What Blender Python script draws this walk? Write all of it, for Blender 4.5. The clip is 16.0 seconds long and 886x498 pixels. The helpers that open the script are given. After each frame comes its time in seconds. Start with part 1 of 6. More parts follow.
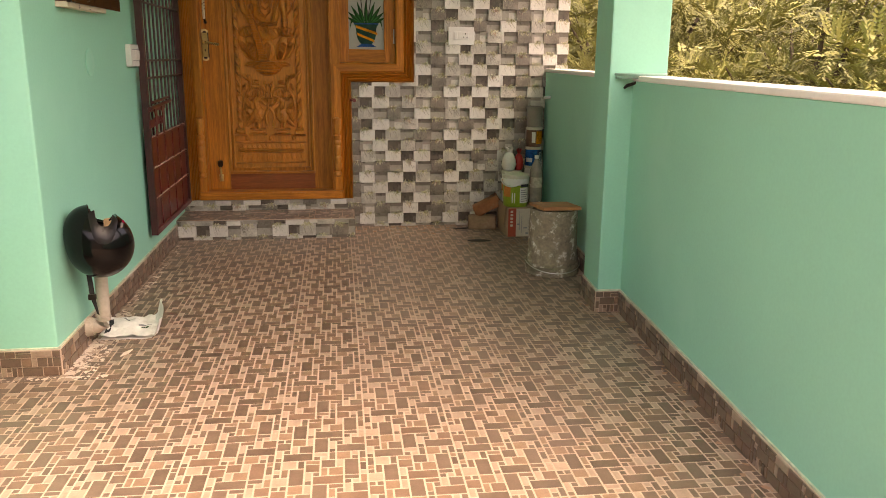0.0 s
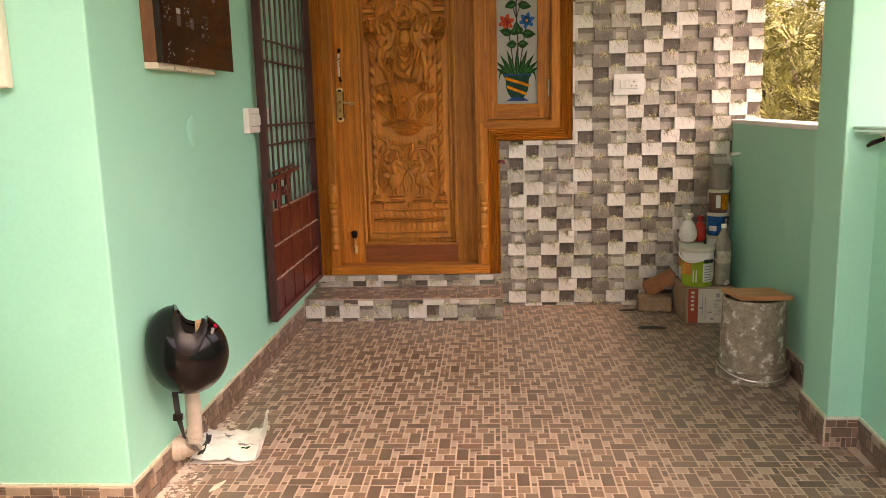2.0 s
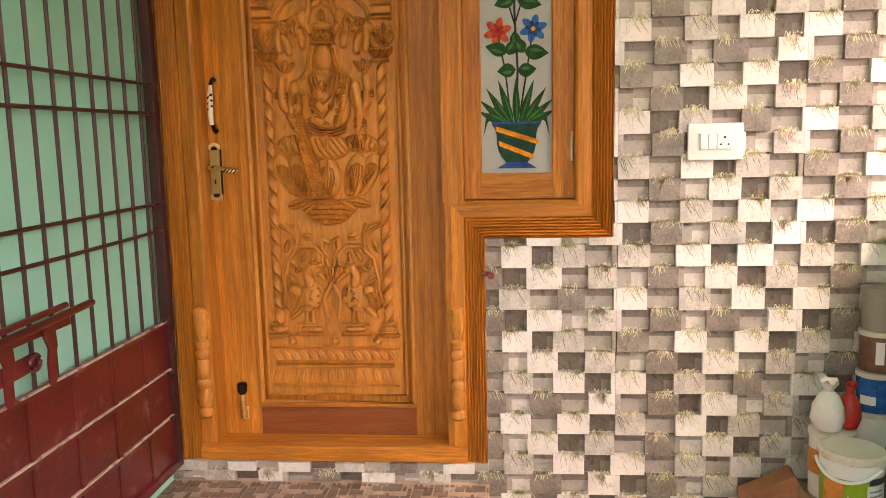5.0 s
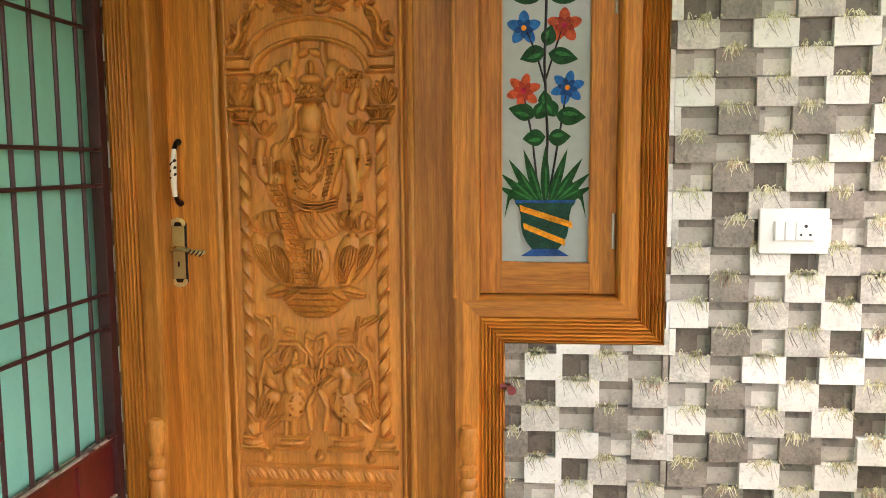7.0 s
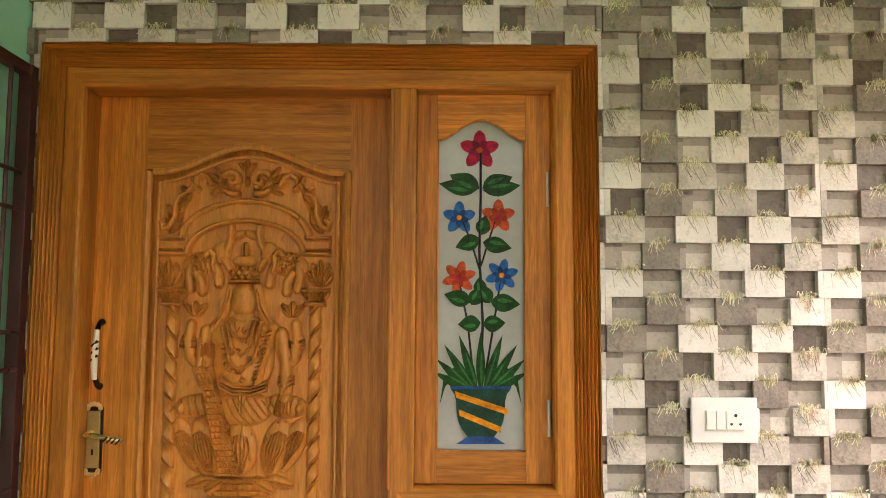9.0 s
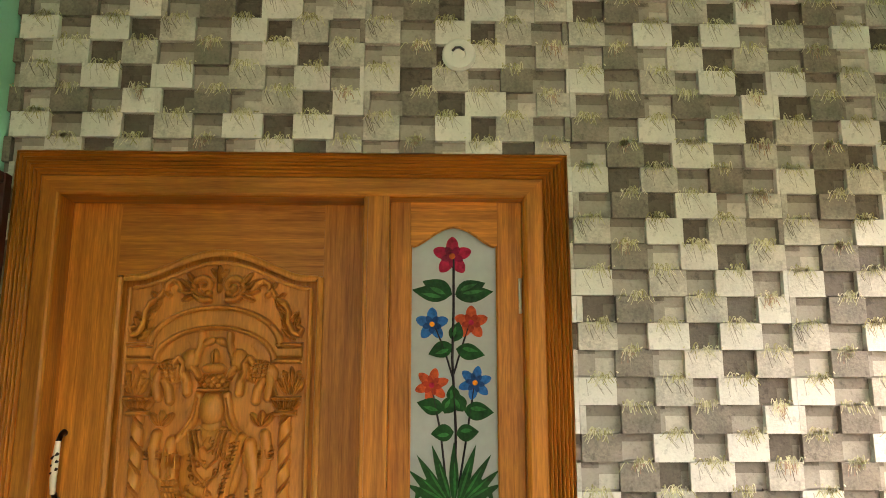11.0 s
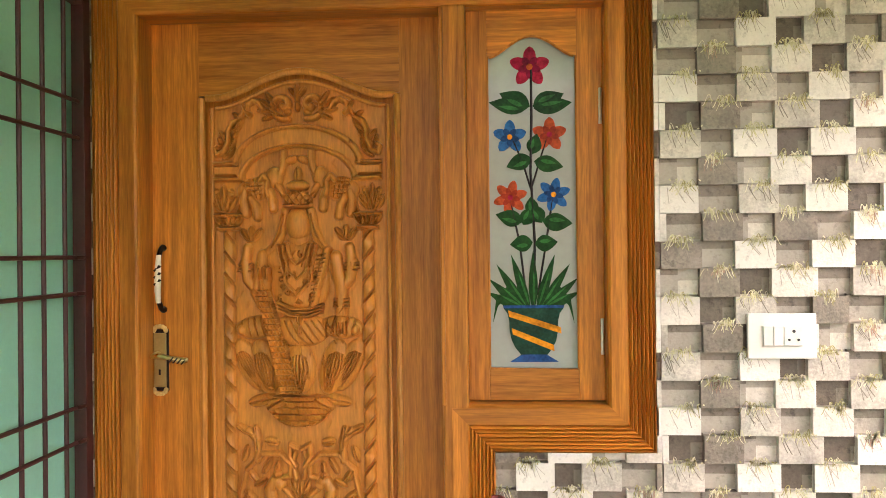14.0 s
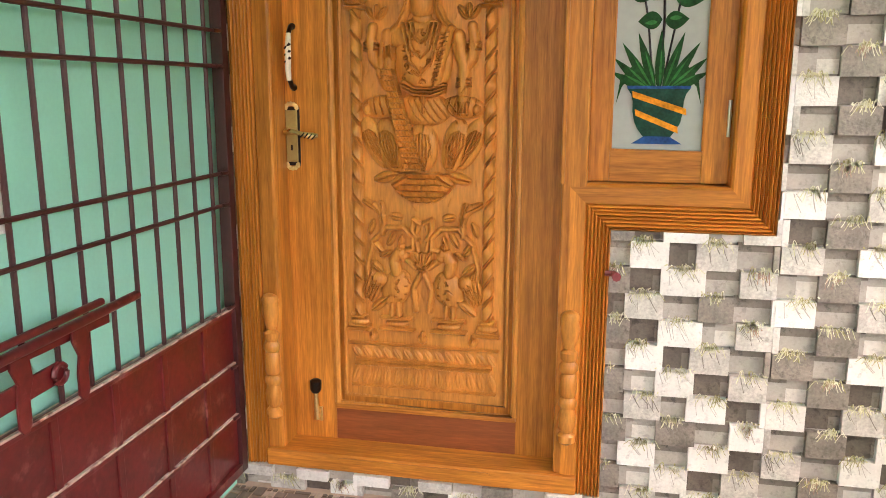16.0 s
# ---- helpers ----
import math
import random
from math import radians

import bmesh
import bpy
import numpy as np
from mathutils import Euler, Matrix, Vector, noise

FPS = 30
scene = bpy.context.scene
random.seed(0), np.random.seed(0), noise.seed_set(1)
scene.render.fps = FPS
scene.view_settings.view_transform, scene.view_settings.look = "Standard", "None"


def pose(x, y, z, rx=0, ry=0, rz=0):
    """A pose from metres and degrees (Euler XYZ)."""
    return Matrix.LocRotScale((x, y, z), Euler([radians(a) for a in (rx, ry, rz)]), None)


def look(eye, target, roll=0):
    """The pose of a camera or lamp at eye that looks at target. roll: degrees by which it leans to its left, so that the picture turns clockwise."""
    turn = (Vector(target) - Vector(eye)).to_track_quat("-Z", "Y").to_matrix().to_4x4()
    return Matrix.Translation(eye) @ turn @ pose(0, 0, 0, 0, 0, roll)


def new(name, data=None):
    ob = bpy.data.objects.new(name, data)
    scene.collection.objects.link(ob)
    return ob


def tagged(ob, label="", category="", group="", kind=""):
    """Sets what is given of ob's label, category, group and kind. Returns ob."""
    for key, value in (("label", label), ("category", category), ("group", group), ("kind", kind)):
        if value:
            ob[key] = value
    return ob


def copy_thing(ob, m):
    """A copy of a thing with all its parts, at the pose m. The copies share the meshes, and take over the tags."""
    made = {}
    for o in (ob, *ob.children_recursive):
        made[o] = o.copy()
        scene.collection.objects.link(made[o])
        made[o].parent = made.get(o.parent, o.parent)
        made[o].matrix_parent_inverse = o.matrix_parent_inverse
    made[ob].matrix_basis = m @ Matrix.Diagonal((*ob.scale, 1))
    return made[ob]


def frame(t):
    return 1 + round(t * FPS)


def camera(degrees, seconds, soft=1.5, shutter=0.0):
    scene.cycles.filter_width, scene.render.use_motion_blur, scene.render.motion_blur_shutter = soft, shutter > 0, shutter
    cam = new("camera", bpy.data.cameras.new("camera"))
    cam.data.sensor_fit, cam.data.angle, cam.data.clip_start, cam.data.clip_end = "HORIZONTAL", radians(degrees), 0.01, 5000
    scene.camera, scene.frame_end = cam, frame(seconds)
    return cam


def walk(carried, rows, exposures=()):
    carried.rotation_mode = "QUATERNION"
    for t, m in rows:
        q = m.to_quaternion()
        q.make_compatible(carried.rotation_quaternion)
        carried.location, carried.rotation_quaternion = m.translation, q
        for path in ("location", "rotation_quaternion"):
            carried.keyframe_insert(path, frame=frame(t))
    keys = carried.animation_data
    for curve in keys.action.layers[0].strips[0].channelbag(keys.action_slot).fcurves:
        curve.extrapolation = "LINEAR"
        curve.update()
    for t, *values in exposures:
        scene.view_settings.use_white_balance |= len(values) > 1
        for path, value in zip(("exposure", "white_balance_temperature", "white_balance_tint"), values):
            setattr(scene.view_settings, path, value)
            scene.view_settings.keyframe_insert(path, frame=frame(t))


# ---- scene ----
cam = camera(58.5, 16.0, soft=0.9)
PATH = [
    (0, (-0.09, -5.66, 1.202), (0.164, -3.733, 0.729), 0.5),
    (0.5, (-0.143, -5.586, 1.178), (-0.026, -3.648, 0.696), 0.4),
    (1, (-0.112, -5.414, 1.162), (-0.103, -3.47, 0.693), -0.3),
    (1.5, (-0.065, -5.172, 1.201), (-0.16, -3.219, 0.782), -0.8),
    (2, (-0.051, -4.863, 1.226), (-0.176, -2.897, 0.877), -1.4),
    (2.5, (-0.031, -4.478, 1.267), (-0.127, -2.502, 0.978), -1.5),
    (3, (-0.013, -4.131, 1.295), (-0.111, -2.149, 1.047), -0.7),
    (3.5, (-0.047, -3.761, 1.29), (-0.17, -1.778, 1.06), -0.7),
    (4, (-0.014, -3.418, 1.316), (-0.148, -1.437, 1.073), -1.1),
    (4.2, (0.012, -3.276, 1.318), (-0.121, -1.295, 1.077), -1.1),
    (6.3, (0.136, -2.235, 1.492), (-0.12, -0.285, 1.129), -1.5),
    (6.5, (0.092, -2.221, 1.493), (-0.149, -0.267, 1.143), -1.4),
    (7, (0.034, -2.21, 1.526), (-0.153, -0.23, 1.312), -0.4),
    (7.5, (0.015, -2.213, 1.511), (-0.103, -0.218, 1.433), 0.2),
    (8, (0.004, -2.212, 1.543), (-0.052, -0.213, 1.548), 0.6),
    (8.5, (0.001, -2.207, 1.573), (-0.016, -0.209, 1.653), 0.6),
    (9, (-0.004, -2.201, 1.615), (0.003, -0.208, 1.787), 0.3),
    (9.5, (-0.008, -2.201, 1.648), (0.007, -0.222, 1.937), 0.2),
    (10, (-0.014, -2.208, 1.675), (0.009, -0.236, 2.008), 0.2),
    (10.2, (-0.002, -2.207, 1.685), (0.013, -0.236, 2.024), 0.3),
    (12.3, (0.025, -2.204, 1.634), (0.161, -0.263, 2.095), -0.5),
    (12.5, (0.006, -2.196, 1.631), (0.111, -0.235, 2.012), -0.9),
    (13, (-0.001, -2.185, 1.609), (-0.031, -0.192, 1.777), -0.9),
    (13.5, (-0.01, -2.185, 1.596), (-0.105, -0.188, 1.654), -0.7),
    (14, (-0.003, -2.198, 1.575), (-0.127, -0.202, 1.583), -0.6),
    (14.5, (0.002, -2.215, 1.548), (-0.149, -0.222, 1.492), -0.6),
    (15, (-0.003, -2.225, 1.498), (-0.184, -0.24, 1.342), -0.4),
    (15.5, (-0.003, -2.233, 1.443), (-0.233, -0.268, 1.149), -0.0),
    (16, (-0.025, -2.26, 1.413), (-0.417, -0.339, 1.015), 0.2),
]
EXPOSURES = [(0, 2.22, 8800, 24), (0.5, 2.21, 8900, 31), (1, 2.31, 8900, 32), (2.5, 2.82, 8900, 33), (4.2, 3.2, 9100, 37), (6.3, 3.57, 7300, 22), (7, 3.45, 7200, 19), (8, 3.33, 7200, 19), (9, 3.28, 7900, 25), (9.5, 3.13, 7900, 21), (10.2, 3.38, 8100, 16), (12.5, 3.0, 8100, 21), (13.5, 3.52, 7700, 23), (14.5, 3.52, 7800, 25), (15, 3.44, 8000, 27), (15.5, 3.52, 7800, 27), (16, 3.65, 7300, 24)]
walk(cam, [(t, look(eye, target, roll)) for t, eye, target, roll in PATH], EXPOSURES)

# ---- light ----
world = bpy.data.worlds.new("sky")
scene.world = world
world.use_nodes = True
sky = world.node_tree.nodes.new("ShaderNodeTexSky")
sky.sky_type, sky.sun_disc = "NISHITA", False
sky.sun_elevation, sky.sun_rotation = radians(65), radians(134)
sky.dust_density, sky.air_density, sky.ozone_density = 7.0, 1.0, 0.3
background = world.node_tree.nodes["Background"]
background.inputs["Strength"].default_value = 0.15
world.node_tree.links.new(sky.outputs["Color"], background.inputs["Color"])
sun = new("sun", bpy.data.lights.new("sun", "SUN"))
sun.data.energy, sun.data.angle, sun.data.color = 0.2, radians(80), (1.0, 0.96, 0.91)
sun.matrix_world = look((3.04, -2.94, 9.06), (0, 0, 0))


# ---- materials ----
def material(name, color, rough=0.6, metal=0.0, spread=0.12, scale=6.0, fine=60.0, bump=0.15, stretch=(1, 1, 1), stain=None, stain_scale=2.0, stain_cut=0.58, object_spread=0.0, specular=0.5, coat=0.0, figure=""):
    """A surface with coarse and fine variation, relief, and stains where asked."""
    m = bpy.data.materials.new(name)
    m.use_nodes = True
    n, l = m.node_tree.nodes, m.node_tree.links
    b = n["Principled BSDF"]
    b.inputs["Metallic"].default_value = metal
    b.inputs["Specular IOR Level"].default_value = specular
    b.inputs["Coat Weight"].default_value = coat
    b.inputs["Coat Roughness"].default_value = 0.2
    geo = n.new("ShaderNodeTexCoord")
    mapping = n.new("ShaderNodeMapping")
    mapping.inputs["Scale"].default_value = stretch
    l.new(geo.outputs["Object"], mapping.inputs["Vector"])
    coarse, grain = n.new("ShaderNodeTexNoise"), n.new("ShaderNodeTexNoise")
    coarse.inputs["Scale"].default_value, coarse.inputs["Detail"].default_value = scale, 6
    grain.inputs["Scale"].default_value, grain.inputs["Detail"].default_value = fine, 4
    for t in (coarse, grain):
        l.new(mapping.outputs["Vector"], t.inputs["Vector"])
    mix = n.new("ShaderNodeMath")
    mix.operation = "MULTIPLY_ADD"
    mix.inputs[1].default_value = 0.4
    l.new(grain.outputs["Fac"], mix.inputs[0])
    half = n.new("ShaderNodeMath")
    half.operation = "MULTIPLY"
    half.inputs[1].default_value = 0.6
    l.new(coarse.outputs["Fac"], half.inputs[0])
    l.new(half.outputs[0], mix.inputs[2])
    ramp = n.new("ShaderNodeValToRGB")
    ramp.color_ramp.elements[0].position, ramp.color_ramp.elements[1].position = 0.32, 0.68
    ramp.color_ramp.elements[0].color = (*[c * (1 - spread) for c in color], 1)
    ramp.color_ramp.elements[1].color = (*[min(1, c * (1 + spread)) for c in color], 1)
    l.new(mix.outputs[0], ramp.inputs["Fac"])
    out = ramp.outputs["Color"]
    if figure:
        # long wavering growth rings along the given axis
        grain_map = n.new("ShaderNodeMapping")
        grain_map.inputs["Scale"].default_value = (1, 1, 0.1) if figure == "Z" else (0.1, 1, 1)
        l.new(geo.outputs["Object"], grain_map.inputs["Vector"])
        rings = n.new("ShaderNodeTexWave")
        rings.bands_direction = "X" if figure == "Z" else "Z"
        for key, value in (("Scale", 9.0), ("Distortion", 7.0), ("Detail", 4.0), ("Detail Scale", 1.6), ("Detail Roughness", 0.6)):
            rings.inputs[key].default_value = value
        l.new(grain_map.outputs["Vector"], rings.inputs["Vector"])
        dark = n.new("ShaderNodeMapRange")
        dark.inputs["From Min"].default_value, dark.inputs["From Max"].default_value = 0.55, 1.0
        dark.inputs["To Min"].default_value, dark.inputs["To Max"].default_value = 0.0, 0.34
        l.new(rings.outputs["Fac"], dark.inputs["Value"])
        veins = n.new("ShaderNodeMix")
        veins.data_type = "RGBA"
        l.new(dark.outputs["Result"], veins.inputs[0])
        l.new(out, veins.inputs[6])
        veins.inputs[7].default_value = (color[0] * 0.55, color[1] * 0.45, color[2] * 0.4, 1)
        out = veins.outputs[2]
        # short dark pores along the grain
        pore_map, pores, pore_cut, pitted = n.new("ShaderNodeMapping"), n.new("ShaderNodeTexNoise"), n.new("ShaderNodeMapRange"), n.new("ShaderNodeMix")
        pore_map.inputs["Scale"].default_value = (150, 150, 5) if figure == "Z" else (5, 150, 150)
        pores.inputs["Scale"].default_value, pores.inputs["Detail"].default_value = 1.0, 3
        pore_cut.inputs["From Min"].default_value, pore_cut.inputs["From Max"].default_value = 0.5, 0.78
        pore_cut.inputs["To Max"].default_value = 0.75
        pitted.data_type = "RGBA"
        l.new(geo.outputs["Object"], pore_map.inputs["Vector"])
        l.new(pore_map.outputs["Vector"], pores.inputs["Vector"])
        l.new(pores.outputs["Fac"], pore_cut.inputs["Value"])
        l.new(pore_cut.outputs["Result"], pitted.inputs[0])
        l.new(out, pitted.inputs[6])
        pitted.inputs[7].default_value = (color[0] * 0.42, color[1] * 0.34, color[2] * 0.3, 1)
        out = pitted.outputs[2]
    if object_spread:
        info = n.new("ShaderNodeObjectInfo")
        hsv = n.new("ShaderNodeHueSaturation")
        span = n.new("ShaderNodeMapRange")
        span.inputs["To Min"].default_value, span.inputs["To Max"].default_value = 1 - object_spread, 1 + object_spread
        l.new(info.outputs["Random"], span.inputs["Value"])
        l.new(span.outputs["Result"], hsv.inputs["Value"])
        l.new(out, hsv.inputs["Color"])
        out = hsv.outputs["Color"]
    if stain:
        spot = n.new("ShaderNodeTexNoise")
        spot.inputs["Scale"].default_value, spot.inputs["Detail"].default_value, spot.inputs["Roughness"].default_value = stain_scale, 8, 0.65
        l.new(geo.outputs["Object"], spot.inputs["Vector"])
        cut = n.new("ShaderNodeMapRange")
        cut.inputs["From Min"].default_value, cut.inputs["From Max"].default_value = stain_cut, stain_cut + 0.12
        l.new(spot.outputs["Fac"], cut.inputs["Value"])
        over = n.new("ShaderNodeMix")
        over.data_type = "RGBA"
        l.new(cut.outputs["Result"], over.inputs[0])
        l.new(out, over.inputs[6])
        over.inputs[7].default_value = (*stain, 1)
        out = over.outputs[2]
    l.new(out, b.inputs["Base Color"])
    vary = n.new("ShaderNodeMapRange")
    vary.inputs["To Min"].default_value, vary.inputs["To Max"].default_value = max(0.02, rough - 0.1), min(1, rough + 0.1)
    l.new(coarse.outputs["Fac"], vary.inputs["Value"])
    l.new(vary.outputs["Result"], b.inputs["Roughness"])
    if bump:
        relief = n.new("ShaderNodeBump")
        relief.inputs["Strength"].default_value, relief.inputs["Distance"].default_value = bump, 0.004
        l.new(mix.outputs[0], relief.inputs["Height"])
        l.new(relief.outputs["Normal"], b.inputs["Normal"])
    return m


GREEN = material("mint_paint", (0.265, 0.645, 0.505), 0.55, spread=0.05, scale=1.3, fine=90, bump=0.06, stain=(0.29, 0.675, 0.53), stain_scale=1.6, stain_cut=0.55)
WHITE_PAINT = material("white_cap_paint", (0.8, 0.8, 0.76), 0.7, spread=0.06, scale=5, fine=60, bump=0.2)
PLASTER = material("bare_plaster", (0.5, 0.42, 0.33), 0.9, spread=0.2, scale=9, fine=120, bump=0.4)
TEAK = material("varnished_teak", (0.49, 0.176, 0.0275), 0.36, spread=0.42, object_spread=0.2, scale=3.2, fine=26, bump=0.1, stretch=(9, 9, 0.8), coat=0.06, specular=0.24, figure="Z")
TEAK_ACROSS = material("varnished_teak_across", (0.49, 0.176, 0.0275), 0.36, spread=0.42, object_spread=0.2, scale=3.2, fine=26, bump=0.1, stretch=(0.8, 9, 9), coat=0.06, specular=0.24, figure="X")
TEAK_CARVED = material("carved_teak", (0.54, 0.208, 0.04), 0.4, spread=0.34, scale=3.0, fine=24, bump=0.08, stretch=(7, 7, 1.0), coat=0.05, specular=0.28)
TEAK_DARK = material("dark_red_teak", (0.25, 0.068, 0.02), 0.36, spread=0.3, scale=3.2, fine=26, bump=0.1, stretch=(0.8, 9, 9), coat=0.08, specular=0.35)
GROUND = material("bare_earth", (0.3, 0.25, 0.18), 0.95, spread=0.35, scale=2, fine=30, bump=0.5)
BACKING = material("tile_bed", (0.45, 0.42, 0.38), 0.8, spread=0.1)


# ---- building tools ----
class Shape:
    """Gathers vertices and faces for one mesh."""

    def __init__(self):
        self.v, self.f, self.m = [], [], []

    def face(self, points, slot=0):
        a = len(self.v)
        self.v += [tuple(p) for p in points]
        self.f.append(tuple(range(a, a + len(points))))
        self.m.append(slot)

    def box(self, x0, x1, y0, y1, z0, z1, slot=0, skip=""):
        a = len(self.v)
        self.v += [(x, y, z) for z in (z0, z1) for y in (y0, y1) for x in (x0, x1)]
        for key, q in (("z", (0, 2, 3, 1)), ("Z", (4, 5, 7, 6)), ("y", (0, 1, 5, 4)), ("Y", (2, 6, 7, 3)), ("x", (0, 4, 6, 2)), ("X", (1, 3, 7, 5))):
            if key not in skip:
                self.f.append(tuple(a + i for i in q))
                self.m.append(slot)
        return self

    def rings(self, rings, close=True, caps=True, slot=0):
        """Skins equal rings of points one after another."""
        a, n = len(self.v), len(rings[0])
        for r in rings:
            self.v += [tuple(p) for p in r]
        for i in range(len(rings) - 1):
            for j in range(n if close else n - 1):
                k = (j + 1) % n
                self.f.append((a + i * n + j, a + i * n + k, a + (i + 1) * n + k, a + (i + 1) * n + j))
                self.m.append(slot)
        if caps and close:
            self.f += [tuple(a + j for j in reversed(range(n))), tuple(a + (len(rings) - 1) * n + j for j in range(n))]
            self.m += [slot, slot]
        return self

    def lathe(self, profile, sides=20, at=(0, 0, 0), slot=0, caps=True):
        """Turns (radius, height) pairs about an upright axis."""
        return self.rings([[(at[0] + r * math.cos(math.tau * k / sides), at[1] + r * math.sin(math.tau * k / sides), at[2] + h) for k in range(sides)] for r, h in profile], caps=caps, slot=slot)

    def tube(self, path, radius, sides=8, slot=0):
        """A round bar along a path; radius may vary from point to point."""
        pts = [Vector(p) for p in path]
        rads = radius if isinstance(radius, (list, tuple)) else [radius] * len(pts)
        rings = []
        for i, p in enumerate(pts):
            d = (pts[min(i + 1, len(pts) - 1)] - pts[max(i - 1, 0)]).normalized()
            s = d.cross(Vector((0, 0, 1)) if abs(d.z) < 0.9 else Vector((1, 0, 0))).normalized()
            u = s.cross(d)
            rings.append([p + rads[i] * (math.cos(math.tau * k / sides) * s + math.sin(math.tau * k / sides) * u) for k in range(sides)])
        return self.rings(rings, slot=slot)

    def prism(self, outline, y0, y1, slot=0):
        """An outline of (x, z) pushed from y0 to y1."""
        return self.rings([[(x, y0, z) for x, z in outline], [(x, y1, z) for x, z in outline]], slot=slot)

    def slab(self, outline, z0, z1, slot=0):
        """An outline of (x, y) pushed from z0 to z1."""
        return self.rings([[(x, y, z0) for x, y in outline], [(x, y, z1) for x, y in outline]], slot=slot)

    def mesh(self, name, mats, bevel=0.0, smooth=False, origin=(0, 0, 0)):
        data = bpy.data.meshes.new(name)
        ox, oy, oz = origin
        data.from_pydata([(x - ox, y - oy, z - oz) for x, y, z in self.v], [], self.f)
        for m in mats if isinstance(mats, (list, tuple)) else [mats]:
            data.materials.append(m)
        data.polygons.foreach_set("material_index", self.m)
        bm = bmesh.new()
        bm.from_mesh(data)
        if bevel or smooth:
            bmesh.ops.remove_doubles(bm, verts=bm.verts, dist=1e-5)
        bmesh.ops.recalc_face_normals(bm, faces=bm.faces)
        if bevel:
            bmesh.ops.bevel(bm, geom=[e for e in bm.edges if e.is_manifold and e.calc_face_angle(0) > 0.5], offset=bevel, segments=2, affect="EDGES", profile=0.6, clamp_overlap=True)
        if smooth:
            for f in bm.faces:
                f.smooth = True
            for e in bm.edges:
                if len(e.link_faces) != 2 or e.calc_face_angle(0) > 0.7:
                    e.smooth = False
        bm.to_mesh(data)
        bm.free()
        return data


ORIGIN = {}


def thing(name, label, category, at=(0, 0, 0), group="", kind="", turn=0.0, built_here=True):
    """A top-level Empty at its base. built_here: its parts are given in world places; else in its own."""
    ob = new(name)
    ob.empty_display_size = 0.05
    ob.matrix_world = pose(*at, 0, 0, turn)
    ORIGIN[ob.name] = at if built_here else (0, 0, 0)
    return tagged(ob, label, category, group, kind)


def part(name, shape, mats, parent, label="", bevel=0.0, smooth=False):
    """One mesh object under a thing or under a part."""
    ob = new(name, shape.mesh(name, mats, bevel, smooth, ORIGIN[parent.name]))
    ob.parent = parent
    ORIGIN[ob.name] = ORIGIN[parent.name]
    return tagged(ob, label)


def single(name, shape, mats, label, category, at, group="", kind="", bevel=0.0, smooth=False):
    """A thing of one mesh, given in world places, with its origin at its base."""
    ob = new(name, shape.mesh(name, mats, bevel, smooth, at))
    ob.location = at
    ORIGIN[ob.name] = at
    return tagged(ob, label, category, group, kind)


# ---- the plan ----
LEFT, BACK, CEIL, FRONT = -1.172, 0.0, 2.98, -6.6


def right(y):
    """The inner face of the parapet, which runs a little askew."""
    return 1.386 + 0.065 * y


# door set outlines
DX0, DX1, DZ0, DZ1, JOGX, JOGZ = -1.133, 0.438, 0.208, 2.385, 0.0, 1.024

# ---- large structure ----
wall = thing("wall_north", "porch back wall clad in stone-print tiles round a teak door", "wall", (0.2, 0.1, 0), kind="structure")
s = Shape()
s.box(-1.45, DX0 + 0.03, 0.004, 0.2, 0, 3.1)
s.box(DX0 + 0.03, DX1 - 0.03, 0.004, 0.2, DZ1 - 0.03, 3.1)
s.box(DX1 - 0.03, 1.54, 0.004, 0.2, JOGZ + 0.03, 3.1)
s.box(JOGX - 0.03, 1.54, 0.004, 0.2, 0, JOGZ + 0.03)
s.box(DX0 + 0.03, JOGX - 0.03, 0.004, 0.2, 0, DZ0 + 0.01)
part("masonry", s, BACKING, wall)
single("hall_behind_door", Shape().box(-1.6, 1.44, 1.4, 1.5, 0, 3.1).box(-1.6, 1.44, 0.21, 1.4, -0.1, 0.2).box(-1.6, 1.44, 0.21, 1.4, 3.0, 3.1).box(-1.7, -1.6, 0.21, 1.5, 0, 3.1).box(1.44, 1.54, 0.21, 1.5, 0, 3.1),
       material("room_paint", (0.5, 0.5, 0.45), 0.8), "plain pale room walls behind the closed door", "wall", (0.2, 1.0, 0), kind="structure")

single("wall_west", Shape().slab([(LEFT, 0.004), (LEFT, -2.65), (-4.2, -2.65), (-4.2, -2.45), (LEFT - 0.2, -2.45), (LEFT - 0.2, 0.004)], 0, CEIL),
       GREEN, "mint green painted plaster wall with rounded corner", "wall", (LEFT - 0.1, -1.3, 0), kind="structure", bevel=0.008)
# second box: unseen cover over the stairs, added to shade the left side
single("ceiling", Shape().box(LEFT - 0.2, 2.2, -4.2, 0.004, CEIL, CEIL + 0.14).box(-4.2, LEFT - 0.2, -5.2, 0.004, CEIL, CEIL + 0.14), GREEN, "mint green painted porch ceiling with an unseen cover added over the stairs", "ceiling", (0, -3.5, CEIL), kind="structure")
floor = thing("floor", "brown and beige mosaic-print floor tiles with pale joints", "floor", (0, -3.4, 0), kind="structure")
part("floor_slab", Shape().box(-4.2, 1.6, FRONT, 0.0, -0.12, -0.0009), material("grout", (0.5, 0.375, 0.3), 0.8, spread=0.12, scale=4, fine=80), floor)

